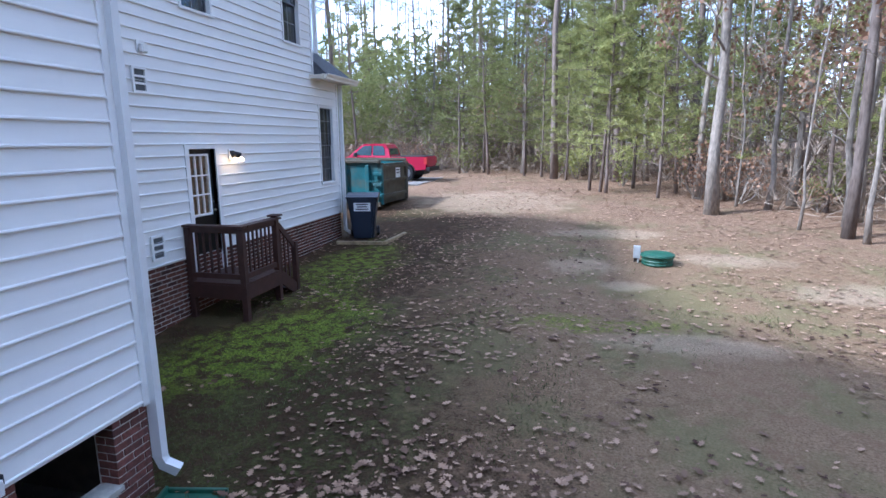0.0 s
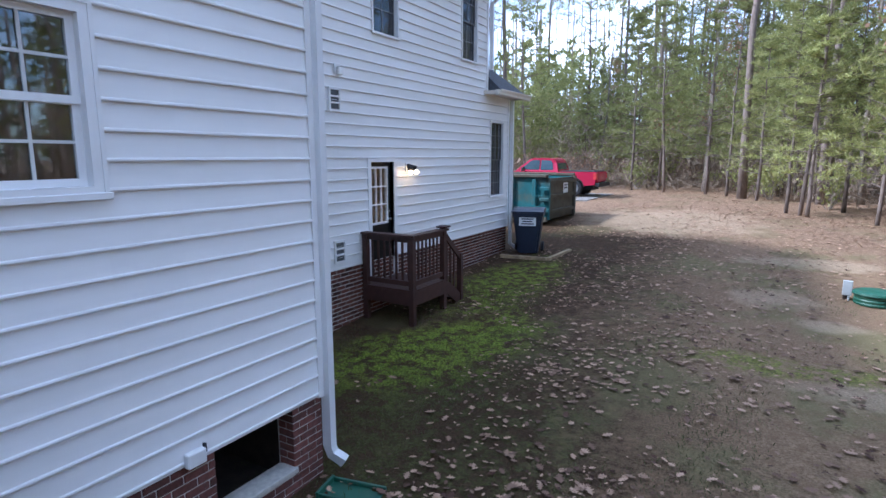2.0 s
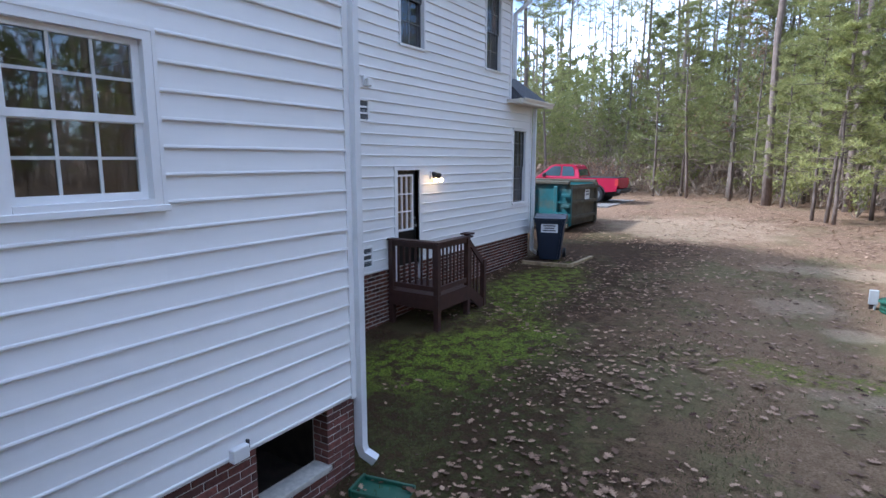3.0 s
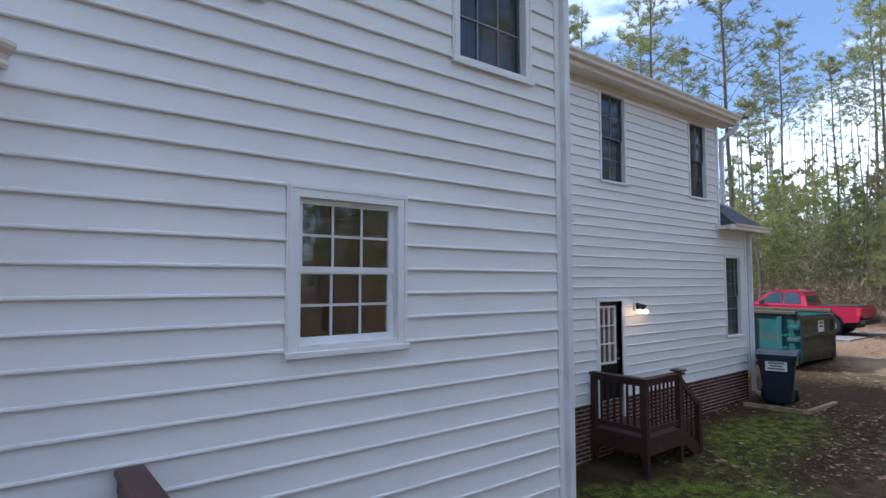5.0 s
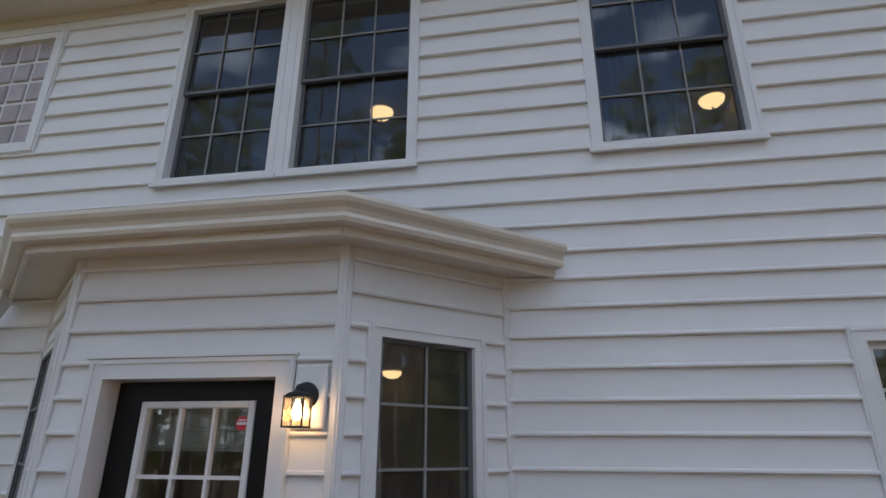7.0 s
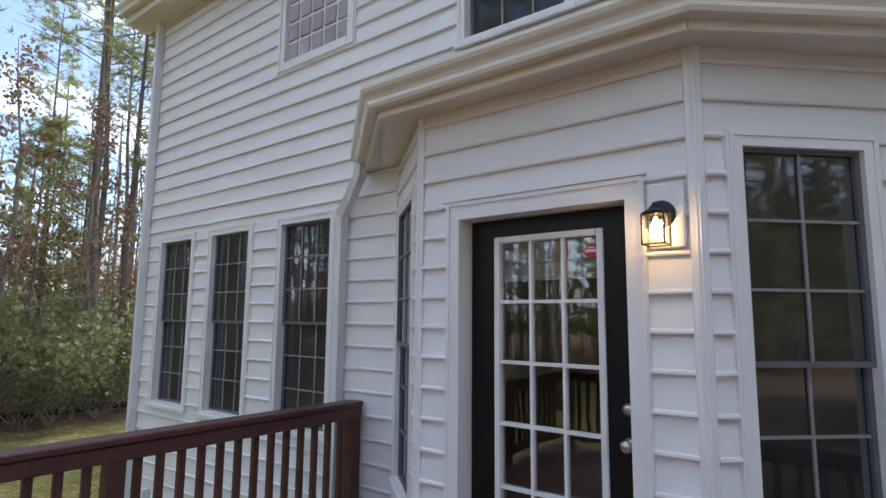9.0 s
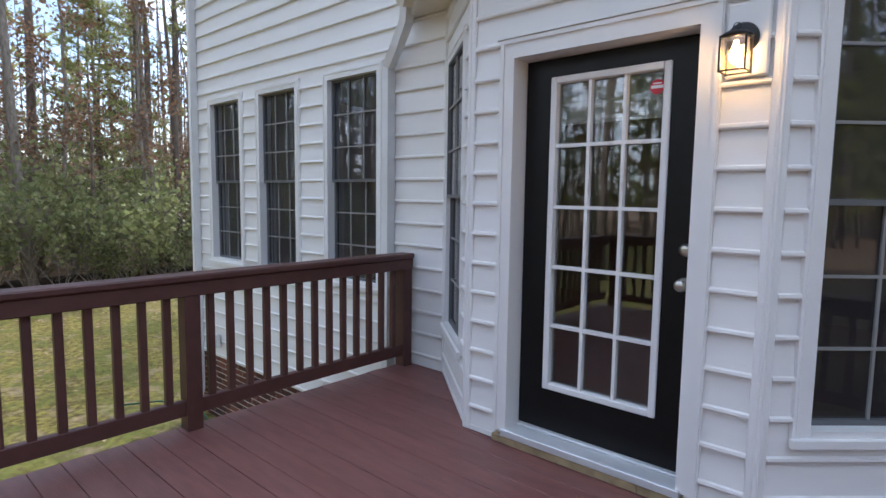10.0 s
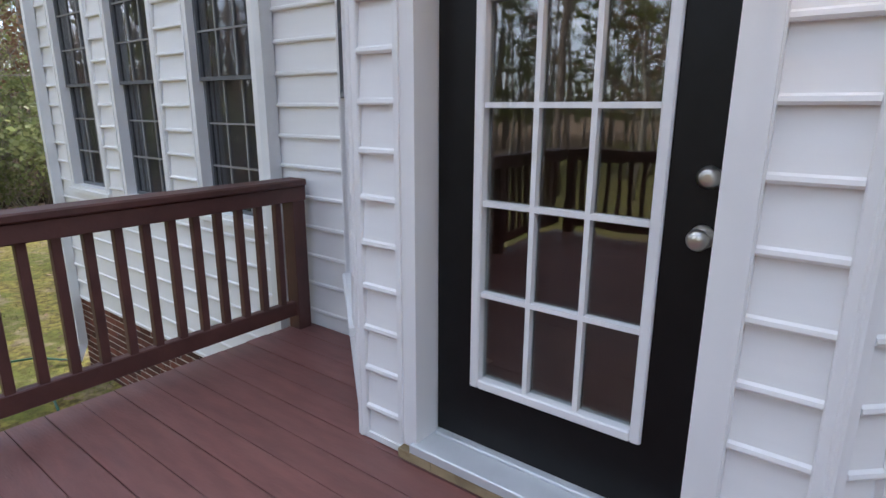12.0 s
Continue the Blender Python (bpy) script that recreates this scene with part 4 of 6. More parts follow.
# ---- porch at the side door ----
def porch():
    g = Vector((-2.48, 9.36, -0.64))
    p = thing("side_porch", Matrix.Translation(g), "small dark brown wooden porch landing with rails and steps", "porch")
    W, L = 1.04, 1.06
    for i in range(7):
        part("floor_board", boxes((0, W, i * 0.152, i * 0.152 + 0.146, -0.035, 0.0)), M_PORCH, p)
    part("skirt", boxes((0, W, 0.0, 0.035, -0.26, -0.036), (W - 0.035, W, 0.036, L, -0.26, -0.036)), M_PORCH, p)
    for x, y, top in ((0.05, 0.05, 0.86), (W - 0.05, 0.05, 0.86), (W - 0.05, L - 0.02, 0.92)):
        part("post", boxes((x - 0.045, x + 0.045, y - 0.045, y + 0.045, ground_z(x + g.x, y + g.y) - g.z - 0.1, top)), M_PORCH, p)
    part("rail_cap", boxes((0, W + 0.02, -0.03, 0.12, 0.87, 0.905), (W - 0.12, W + 0.03, 0.12, L + 0.06, 0.87, 0.905)), M_PORCH, p)
    part("post_cap", boxes((W - 0.14, W + 0.05, L - 0.12, L + 0.08, 0.925, 0.955), bevel=0.008), M_PORCH, p)
    for q in ((0.09, W - 0.09, 0.03, 0.065, 0.78, 0.868), (0.09, W - 0.09, 0.03, 0.065, 0.06, 0.14), (W - 0.066, W - 0.03, 0.1, L - 0.07, 0.78, 0.868), (W - 0.066, W - 0.03, 0.1, L - 0.07, 0.06, 0.14)):
        part("rail", boxes(q), M_PORCH, p)
    for i in range(7):
        x = 0.17 + i * 0.122
        part("baluster", boxes((x - 0.018, x + 0.018, 0.066, 0.09, 0.07, 0.86)), M_PORCH, p)
    for i in range(7):
        y = 0.16 + i * 0.12
        part("baluster", boxes((W - 0.09, W - 0.067, y - 0.018, y + 0.018, 0.07, 0.86)), M_PORCH, p)
    for i in range(3):
        part("step", boxes((0.1, W - 0.05, L + 0.02 + i * 0.2, L + 0.22 + i * 0.2, -0.175 * (i + 1) + 0.04, -0.175 * (i + 1) + 0.075)), M_PORCH, p)
    bm = bar(bmesh.new(), [(W - 0.05, L + 0.02, 0.8), (W - 0.05, L + 0.6, 0.3)], 0.04, 0.09)
    part("stair_rail", bm, M_PORCH, p)
    part("stringer", bar(bmesh.new(), [(W - 0.04, L + 0.02, -0.12), (W - 0.04, L + 0.6, -0.52)], 0.04, 0.2), M_PORCH, p)
    yb = L + 0.6
    part("post", boxes((W - 0.095, W - 0.005, yb - 0.045, yb + 0.045, ground_z(0, yb + g.y) - g.z - 0.1, 0.38)), M_PORCH, p)
    for i in range(3):
        y = L + 0.16 + i * 0.13
        part("baluster", boxes((W - 0.09, W - 0.067, y - 0.018, y + 0.018, -0.2 - i * 0.08, 0.72 - i * 0.09)), M_PORCH, p)


porch()


# ---- lamps ----
def wall_lantern(m):
    w = thing("wall_lantern", m, "black coach lantern with clear glass, lit warm, beside the deck door", "wall lamp")
    part("mounting_plate", boxes((0.0, 0.03, -0.075, 0.115, -0.15, 0.20), bevel=0.008), M_TRIM, w, "white vinyl mounting block")
    bp = bmesh.new()
    rings = [[bp.verts.new((x, r * math.cos(2 * math.pi * i / 20), 0.03 + r * math.sin(2 * math.pi * i / 20))) for i in range(20)] for x, r in ((0.03, 0.074), (0.042, 0.074), (0.058, 0.06), (0.068, 0.03))]
    for a, c in zip(rings, rings[1:]):
        for i in range(20):
            bp.faces.new((a[i], a[(i + 1) % 20], c[(i + 1) % 20], c[i]))
    bp.faces.new(rings[-1])
    part("backplate", bp, M_IRON, w, smooth=True)
    cx, h = 0.135, 0.055
    top = bmesh.new()
    lathe(top, [(0.074, 0.015), (0.072, 0.022), (0.05, 0.036), (0.022, 0.044), (0.009, 0.048)], cx, 0, 16)
    part("roof", top, M_IRON, w, smooth=True)
    part("arm", bar(bmesh.new(), [(0.05, 0, 0.035), (cx, 0, 0.05)], 0.02, 0.02), M_IRON, w)
    ringm = bmesh.new()
    pts = [(cx, 0.016 * math.cos(a), 0.064 + 0.016 * math.sin(a)) for a in np.linspace(0, 2 * math.pi, 13)]
    tube(ringm, pts, [0.0028] * 13, 6, False)
    part("ring", ringm, M_IRON, w)
    for sx in (-1, 1):
        for sy in (-1, 1):
            part("cage_bar", boxes((cx + sx * h - 0.004, cx + sx * h + 0.004, sy * h - 0.004, sy * h + 0.004, -0.148, 0.018)), M_IRON, w)
    for z in (-0.142, 0.012):
        ring = bmesh.new()
        tube(ring, [(cx + p * h, q * h, z) for p, q in ((-1, -1), (1, -1), (1, 1), (-1, 1), (-1, -1))], [0.0045] * 5, 4, False)
        part("cage_ring", ring, M_IRON, w)
    gl = bmesh.new()
    for s in (-1, 1):
        box(gl, cx - h + 0.004, cx + h - 0.004, s * (h - 0.003) - 0.001, s * (h - 0.003) + 0.001, -0.138, 0.008)
        box(gl, cx + s * (h - 0.003) - 0.001, cx + s * (h - 0.003) + 0.001, -h + 0.006, h - 0.006, -0.138, 0.008)
    g = part("lantern_pane", gl, M_LENS, w)
    g.visible_shadow = False
    bb = bmesh.new()
    lathe(bb, [(0.008, 0.0), (0.012, -0.02), (0.024, -0.05), (0.028, -0.075), (0.02, -0.1), (0.006, -0.108)], cx, 0, 14)
    part("bulb", bb, M_BULB, w, "glowing warm bulb", True)


wall_lantern(Matrix.Translation((0.722, 0.315, 1.975)) @ Matrix.Diagonal((0.82, 0.82, 0.82, 1)))


def twin_spot(m):
    w = thing("security_light", m, "dark twin-head porch light, lit, by the side door", "wall lamp")
    part("mounting_plate", boxes((0.0, 0.03, -0.07, 0.07, -0.08, 0.08), bevel=0.008), M_TRIM, w)
    part("base", boxes((0.03, 0.07, -0.05, 0.05, 0.0, 0.06), bevel=0.01), M_IRON, w)
    for s in (-1, 1):
        hd = bmesh.new()
        tube(hd, [(0.07, s * 0.03, 0.02), (0.1, s * 0.06, -0.0), (0.15, s * 0.09, -0.035)], [0.02, 0.04, 0.055], 12)
        part("head", hd, M_IRON, w, smooth=True)
        b = bmesh.new()
        lathe(b, [(0.02, -0.06), (0.045, -0.085), (0.045, -0.105), (0.02, -0.13)], 0.155, s * 0.092, 12)
        part("bulb", b, M_BULB2, w, "glowing bulb", True)


twin_spot(Matrix.Translation((-2.478, 10.74, 1.32)))


def ceiling_dome(x, y, z, glow=None):
    bm = bmesh.new()
    lathe(bm, [(0.02, -0.105), (0.075, -0.09), (0.115, -0.055), (0.13, -0.02)], sides=18)
    w = thing("ceiling_light", Matrix.Translation((x, y, z)), "lit warm glass dome on an indoor ceiling", "ceiling light", "indoor ceiling lights")
    part("dome", bm, glow or M_DOME, w, smooth=True)
    part("canopy", lathe(bmesh.new(), [(0.06, -0.02), (0.135, -0.015), (0.135, 0.0)], sides=18), M_METAL, w)
    part("finial", lathe(bmesh.new(), [(0.006, -0.135), (0.014, -0.125), (0.014, -0.11), (0.006, -0.105)], sides=8), M_METAL, w)


DOMES = [(-1.82, -0.2, 5.28), (-2.17, 3.3, 5.28), (-3.75, -0.5, 2.72)]
for q in DOMES:
    ceiling_dome(*q)
ceiling_dome(-3.9, 9.9, 2.72, M_BRIGHT)

def pendant(x, y, z, top):
    w = thing("pendant_light", Matrix.Translation((x, y, z)), "small lit warm pendant lamp behind an upper window", "pendant lamp")
    part("shade", lathe(bmesh.new(), [(0.014, -0.035), (0.036, -0.028), (0.045, 0.0), (0.034, 0.028), (0.012, 0.05)], sides=14), M_DOME, w, smooth=True)
    part("cord", tube(bmesh.new(), [(0, 0, 0.05), (0, 0, top - z)], [0.005, 0.005], 6), M_IRON, w)


pendant(-0.7, 5.22, 4.28, 5.28)

# ---- wall fittings ----
def louvre_vent(m, w, h, label):
    v = thing("gable_vent", m, label, "vent", "wall vents")
    # dark sheet that paints the shade between the louvres
    part("backing", boxes((0.0, 0.01, 0.03, w - 0.03, 0.03, h - 0.03)), M_VENTDARK, v, "dark grey backing, painted shade between the slats")
    part("frame", boxes((0.0, 0.03, 0, 0.035, 0, h), (0.0, 0.03, w - 0.035, w, 0, h), (0.0, 0.03, 0.035, w - 0.035, 0, 0.035), (0.0, 0.03, 0.035, w - 0.035, h - 0.035, h)), M_TRIM, v)
    for i in range(1, 3):
        z = 0.035 + (h - 0.07) * i / 3
        part("slat", boxes((0.012, 0.032, 0.035, w - 0.035, z - 0.014, z + 0.014)), M_TRIM, v)


louvre_vent(Matrix.Translation((-2.482, 8.64, 2.2)), 0.27, 0.36, "white louvred wall vent high on the siding")
louvre_vent(Matrix.Translation((-2.482, 8.66, -0.18)), 0.27, 0.37, "white louvred wall vent low on the siding")
h = thing("dryer_hood", Matrix.Translation((-2.482, 8.86, 2.78)), "white plastic exhaust hood on the siding", "vent hood")
part("flange", boxes((0, 0.02, -0.07, 0.07, -0.02, 0.14), bevel=0.004), M_TRIM, h)
part("hood", boxes((0.02, 0.1, -0.055, 0.055, -0.03, 0.09), bevel=0.015), M_TRIM, h)
h = thing("outdoor_outlet", Matrix.Translation((0.02, 4.3, -0.6)), "white weatherproof outlet box at the foot of the siding", "outlet box")
part("cover", boxes((0.0, 0.06, -0.075, 0.075, -0.055, 0.055), bevel=0.008), M_TRIM, h)
part("plug", boxes((0.0, 0.03, 0.08, 0.1, 0.0, 0.07), bevel=0.004), M_BLACKPL, h)

# ---- yard things ----
def trash_cart():
    x, y = -1.82, 15.25
    c = thing("trash_cart", Matrix.Translation((x, y, ground_z(x, y))) @ Matrix.Rotation(radians(16), 4, "Z") @ Matrix.Diagonal((1.22, 1.15, 1, 1)), "dark navy wheeled trash cart with a white sticker", "trash bin")
    bm = bmesh.new()
    rings = [[bm.verts.new((sx * hx, sy * hy + oy, z)) for sx, sy in ((-1, -1), (1, -1), (1, 1), (-1, 1))] for hx, hy, oy, z in ((0.2, 0.22, 0.0, 0.02), (0.21, 0.23, 0, 0.1), (0.29, 0.34, 0.02, 0.95), (0.31, 0.36, 0.02, 0.95), (0.31, 0.36, 0.02, 1.03))]
    for a, b in zip(rings, rings[1:]):
        for i in range(4):
            bm.faces.new((a[i], a[(i + 1) % 4], b[(i + 1) % 4], b[i]))
    bm.faces.new(rings[0][::-1])
    bm.faces.new(rings[-1])
    bmesh.ops.bevel(bm, geom=[e for e in bm.edges if abs(e.verts[0].co.z - e.verts[1].co.z) > 0.05], offset=0.04, segments=2, affect="EDGES")
    part("body", bm, M_NAVY, c)
    lid = bmesh.new()
    lv = [[lid.verts.new((sx * 0.325, yy, z)) for sx in (-1, 1)] for yy, z in ((-0.36, 1.035), (-0.36, 1.075), (-0.2, 1.12), (0.2, 1.14), (0.4, 1.1), (0.4, 1.035))]
    for a, b in zip(lv, lv[1:]):
        lid.faces.new((a[0], a[1], b[1], b[0]))
    lid.faces.new([q[0] for q in lv])
    lid.faces.new([q[1] for q in lv][::-1])
    lid.faces.new((lv[-1][0], lv[-1][1], lv[0][1], lv[0][0]))
    part("lid", lid, M_NAVY, c)
    part("handle", tube(bmesh.new(), [(-0.28, 0.44, 1.0), (0.28, 0.44, 1.0)], [0.02, 0.02], 8), M_BLACKPL, c)
    for s in (-1, 1):
        part("wheel", tube(bmesh.new(), [(s * 0.24, 0.26, 0.13), (s * 0.3, 0.26, 0.13)], [0.13, 0.13], 14), M_RUBBER, c)
    st = part("sticker", boxes((-0.17, 0.17, -0.318, -0.312, 0.72, 0.93)), M_PAPER, c, "white printed sticker")
    for i, w in enumerate((0.24, 0.2, 0.26)):
        part("print", boxes((-w / 2, w / 2, -0.321, -0.3182, 0.875 - i * 0.06, 0.905 - i * 0.06)), M_INK, st)


trash_cart()


def dumpster():
    x1, y0 = -2.8, 19.2
    z = ground_z(0, y0) - 0.02
    d = thing("roll_off_dumpster", pose(x1, y0, z, 0, 0, -4), "teal roll-off dumpster with rusty dirty end", "dumpster")
    L, W, H = 6.0, 2.3, 1.55
    part("side_wall", boxes((-L, 0, 0, 0.06, 0.2, H)), M_TEAL, d)
    part("side_wall", boxes((-L, 0, W - 0.06, W, 0.2, H)), M_TEAL, d)
    part("floor", boxes((-L, 0, 0.06, W - 0.06, 0.2, 0.28)), M_RUST, d)
    part("end_wall", boxes((-L, -L + 0.06, 0.06, W - 0.06, 0.28, H)), M_TEAL, d)
    part("tailgate", boxes((-0.06, 0.0, 0.06, W - 0.06, 0.25, H - 0.03)), M_RUST, d, "dirty brown-green tailgate")
    for zz in (0.45, 0.95, 1.4):
        part("tailgate_rib", boxes((0.0, 0.07, 0.05, W - 0.05, zz - 0.05, zz + 0.05)), M_RUST, d)
    part("tailgate_post", boxes((-0.06, 0.09, 0.0, 0.1, 0.2, H)), M_TEAL, d)
    part("tailgate_post", boxes((-0.06, 0.09, W - 0.1, W, 0.2, H)), M_RUST, d)
    for i in range(7):
        xx = -0.42 - i * 0.82
        part("side_rib", boxes((xx - 0.07, xx + 0.07, -0.09, 0.0, 0.22, H - 0.06), bevel=0.015), M_TEAL, d)
    part("top_rail", boxes((-L, 0.02, -0.1, 0.08, H, H + 0.1), (-L, 0.02, W - 0.08, W + 0.06, H, H + 0.1), (-L, -L + 0.1, 0.08, W - 0.08, H, H + 0.1), bevel=0.015), M_RUST, d, "rust-brown top rail")
    part("bottom_rail", boxes((-L, 0.02, -0.07, 0.1, 0.14, 0.28), (-L, 0.02, W - 0.1, W + 0.07, 0.14, 0.28)), M_RUST, d)
    for zz in (0.5, 0.85, 1.2):
        part("hinge", boxes((-0.2, 0.11, -0.13, -0.06, zz - 0.05, zz + 0.05), bevel=0.01), M_TEAL, d)
    for xx in (-0.5, -L + 0.6):
        for yy in (0.3, W - 0.3):
            part("roller", tube(bmesh.new(), [(xx, yy - 0.1, 0.11), (xx, yy + 0.1, 0.11)], [0.11, 0.11], 12), M_RUST, d)
    s = part("sticker", boxes((0.001, 0.004, 1.35, 1.75, 0.98, 1.35)), M_PAPER, d, "pale worn sticker")
    part("print", boxes((0.0041, 0.006, 1.42, 1.68, 1.24, 1.28), (0.0041, 0.006, 1.42, 1.68, 1.14, 1.19)), M_INK, s)
    for zz in (0.6, 0.95):
        part("ladder_rung", boxes((-0.36, -0.12, -0.12, -0.09, zz, zz + 0.04)), M_TEAL, d)


dumpster()


def pickup():
    p = thing("pickup_truck", pose(-3.35, 28.1, -0.325, 0, 0, 180), "red crew-cab pickup truck parked on the drive", "pickup truck")
    # local: x forward from the tailgate, y across, z up
    W = 0.92

    def shell(profile, half, inset=0.0, zsplit=None):
        bm = bmesh.new()
        r = [[bm.verts.new((x, s * (half - (inset if z > (zsplit or 99) else 0)), z)) for x, z in profile] for s in (-1, 1)]
        k = len(profile)
        for i in range(k):
            bm.faces.new((r[0][i], r[0][(i + 1) % k], r[1][(i + 1) % k], r[1][i]))
        bm.faces.new(r[0][::-1])
        bm.faces.new(r[1])
        return bm

    def arch(cx, r, z0):
        return [(cx + r * math.cos(a), max(z0, 0.39 + r * math.sin(a))) for a in np.linspace(math.pi, 0, 9)]

    low = [(0.12, 0.55), (0.62, 0.5), *arch(1.08, 0.46, 0.5), (1.7, 0.42), (4.0, 0.42), *arch(4.55, 0.46, 0.5), (5.15, 0.5), (5.4, 0.6), (5.42, 0.95), (5.25, 1.06), (4.3, 1.14), (3.8, 1.12), (1.85, 1.12), (1.80, 1.13), (0.10, 1.13), (0.06, 0.9)]
    bm = shell(low, W)
    part("body", bm, M_RED, p)
    cab = [(1.86, 1.12), (1.98, 1.52), (2.12, 1.70), (2.4, 1.755), (3.1, 1.745), (3.32, 1.68), (3.98, 1.14)]
    part("cab", shell(cab, W - 0.06, 0.14, 1.3), M_RED, p)
    for s in (-1, 1):
        y = s * (W - 0.115)
        for pr in ([(2.10, 1.2), (2.16, 1.5), (2.25, 1.64), (2.72, 1.66), (2.72, 1.2)], [(2.80, 1.2), (2.80, 1.66), (3.12, 1.655), (3.28, 1.6), (3.72, 1.22)]):
            g = bmesh.new()
            k = len(pr)
            a = [g.verts.new((x, s * (W - 0.058 - (z - 1.12) * 0.24 + 0.004), z)) for x, z in pr]
            b = [g.verts.new((x, s * (W - 0.1 - (z - 1.12) * 0.24), z)) for x, z in pr]
            for i in range(k):
                g.faces.new((a[i], a[(i + 1) % k], b[(i + 1) % k], b[i]))
            g.faces.new(a)
            g.faces.new(b[::-1])
            part("side_window", g, M_CARGLASS, p)
        part("door_seam", boxes((2.755, 2.765, s * W - 0.004, s * W + 0.003, 0.5, 1.12), (1.95, 1.96, s * W - 0.004, s * W + 0.003, 0.6, 1.12), (3.85, 3.86, s * W - 0.004, s * W + 0.003, 0.5, 1.12)), M_BLACKPL, p)
        part("door_handle", boxes((2.08, 2.24, s * (W + 0.01) - 0.015, s * (W + 0.01) + 0.015, 0.98, 1.01), (2.9, 3.06, s * (W + 0.01) - 0.015, s * (W + 0.01) + 0.015, 0.98, 1.01)), M_RED, p)
        part("mirror", boxes((3.45, 3.6, s * (W + 0.12) - 0.09, s * (W + 0.12) + 0.09, 1.15, 1.34), bevel=0.03), M_BLACKPL, p)
        part("tail_light", boxes((0.03, 0.2, s * (W - 0.07) - 0.08, s * (W - 0.07) + 0.078, 0.78, 1.09), bevel=0.02), M_TAIL, p)
        for cx in (1.08, 4.55):
            wh = part("wheel", tube(bmesh.new(), [(cx, s * (W - 0.2), 0.385), (cx, s * (W - 0.17), 0.385), (cx, s * (W - 0.0), 0.385), (cx, s * (W + 0.02), 0.385)], [0.34, 0.385, 0.385, 0.34], 24), M_RUBBER, p)
            part("rim", tube(bmesh.new(), [(cx, s * (W + 0.005), 0.385), (cx, s * (W + 0.028), 0.385), (cx, s * (W + 0.02), 0.385)], [0.24, 0.24, 0.09], 18), M_RIM, wh)
            part("wheel_arch", tube(bmesh.new(), [(cx + 0.47 * math.cos(a), s * (W - 0.01), 0.39 + 0.47 * math.sin(a)) for a in np.linspace(0.15, math.pi - 0.15, 10)], [0.03] * 10, 6), M_BLACKPL, p)
    rw = bmesh.new()
    a = [rw.verts.new(q) for q in ((1.885, -0.66, 1.2), (1.885, 0.66, 1.2), (1.965, 0.6, 1.52), (1.965, -0.6, 1.52))]
    b = [rw.verts.new(v.co + Vector((0.03, 0, 0))) for v in a]
    for i in range(4):
        rw.faces.new((a[i], a[(i + 1) % 4], b[(i + 1) % 4], b[i]))
    rw.faces.new(a)
    rw.faces.new(b[::-1])
    part("rear_window", rw, M_CARGLASS, p)
    part("bed_cover", boxes((0.14, 1.8, -W + 0.08, W - 0.08, 1.132, 1.165), bevel=0.01), M_BLACKPL, p, "black soft bed cover")
    part("tailgate", boxes((0.03, 0.07, -W + 0.17, W - 0.17, 0.68, 1.12), bevel=0.01), M_RED, p)
    part("bumper", boxes((-0.1, 0.12, -W + 0.02, W - 0.02, 0.46, 0.64), bevel=0.03), M_BLACKPL, p, "black rear bumper")
    part("front_bumper", boxes((5.3, 5.48, -W + 0.02, W - 0.02, 0.42, 0.7), bevel=0.04), M_BLACKPL, p)
    part("chassis", boxes((0.3, 5.2, -0.5, 0.5, 0.3, 0.5)), M_BLACKPL, p)


pickup()

s = thing("septic_riser", Matrix.Translation((5.12, 13.85, ground_z(0, 13.85) - 0.03)), "green ribbed plastic septic riser with lid", "septic riser")
part("riser", lathe(bmesh.new(), [(0.3, 0.0), (0.31, 0.03), (0.3, 0.05), (0.31, 0.09), (0.3, 0.11), (0.31, 0.15), (0.3, 0.17)], sides=24), M_GREEN, s)
part("lid", lathe(bmesh.new(), [(0.33, 0.17), (0.34, 0.185), (0.33, 0.215), (0.26, 0.24), (0.1, 0.25)], sides=24), M_GREEN, s)
s = thing("pump_box", Matrix.Translation((4.72, 13.95, ground_z(0, 13.95) - 0.03)), "grey electrical box on a short post by the riser", "junction box")
part("post", boxes((-0.05, 0.05, -0.03, 0.03, 0, 0.34)), M_LOG_SHADE, s)
part("box", boxes((-0.07, 0.07, -0.09, -0.031, 0.1, 0.36), bevel=0.008), M_GREY, s)
part("conduit", tube(bmesh.new(), [(0.03, -0.06, 0), (0.03, -0.06, 0.1)], [0.02, 0.02], 8), M_GREY, s)
s = thing("splash_block", pose(0.42, 5.50, ground_z(0, 5.4) - 0.03, 0, 0, 12), "green plastic splash block under the downspout", "splash block")
part("tray", boxes((-0.22, 0.3, -0.13, 0.13, 0.0, 0.03), (-0.22, 0.3, -0.15, -0.12, 0.0, 0.07), (-0.22, 0.3, 0.12, 0.15, 0.0, 0.07), (-0.25, -0.22, -0.15, 0.15, 0, 0.08), bevel=0.006), M_GREEN, s)
t = thing("landscape_timbers", Matrix.Translation((-2.35, 14.5, ground_z(0, 14.5) - 0.01)), "low weathered timber edging round the bin pad", "edging")
part("timber", bar(bmesh.new(), [(0.1, 0.0, 0.03), (1.25, 0.1, 0.04)], 0.09, 0.08), M_WOODSILL, t)
part("timber", bar(bmesh.new(), [(1.3, 0.1, 0.04), (1.45, 1.3, 0.09)], 0.09, 0.08), M_WOODSILL, t)


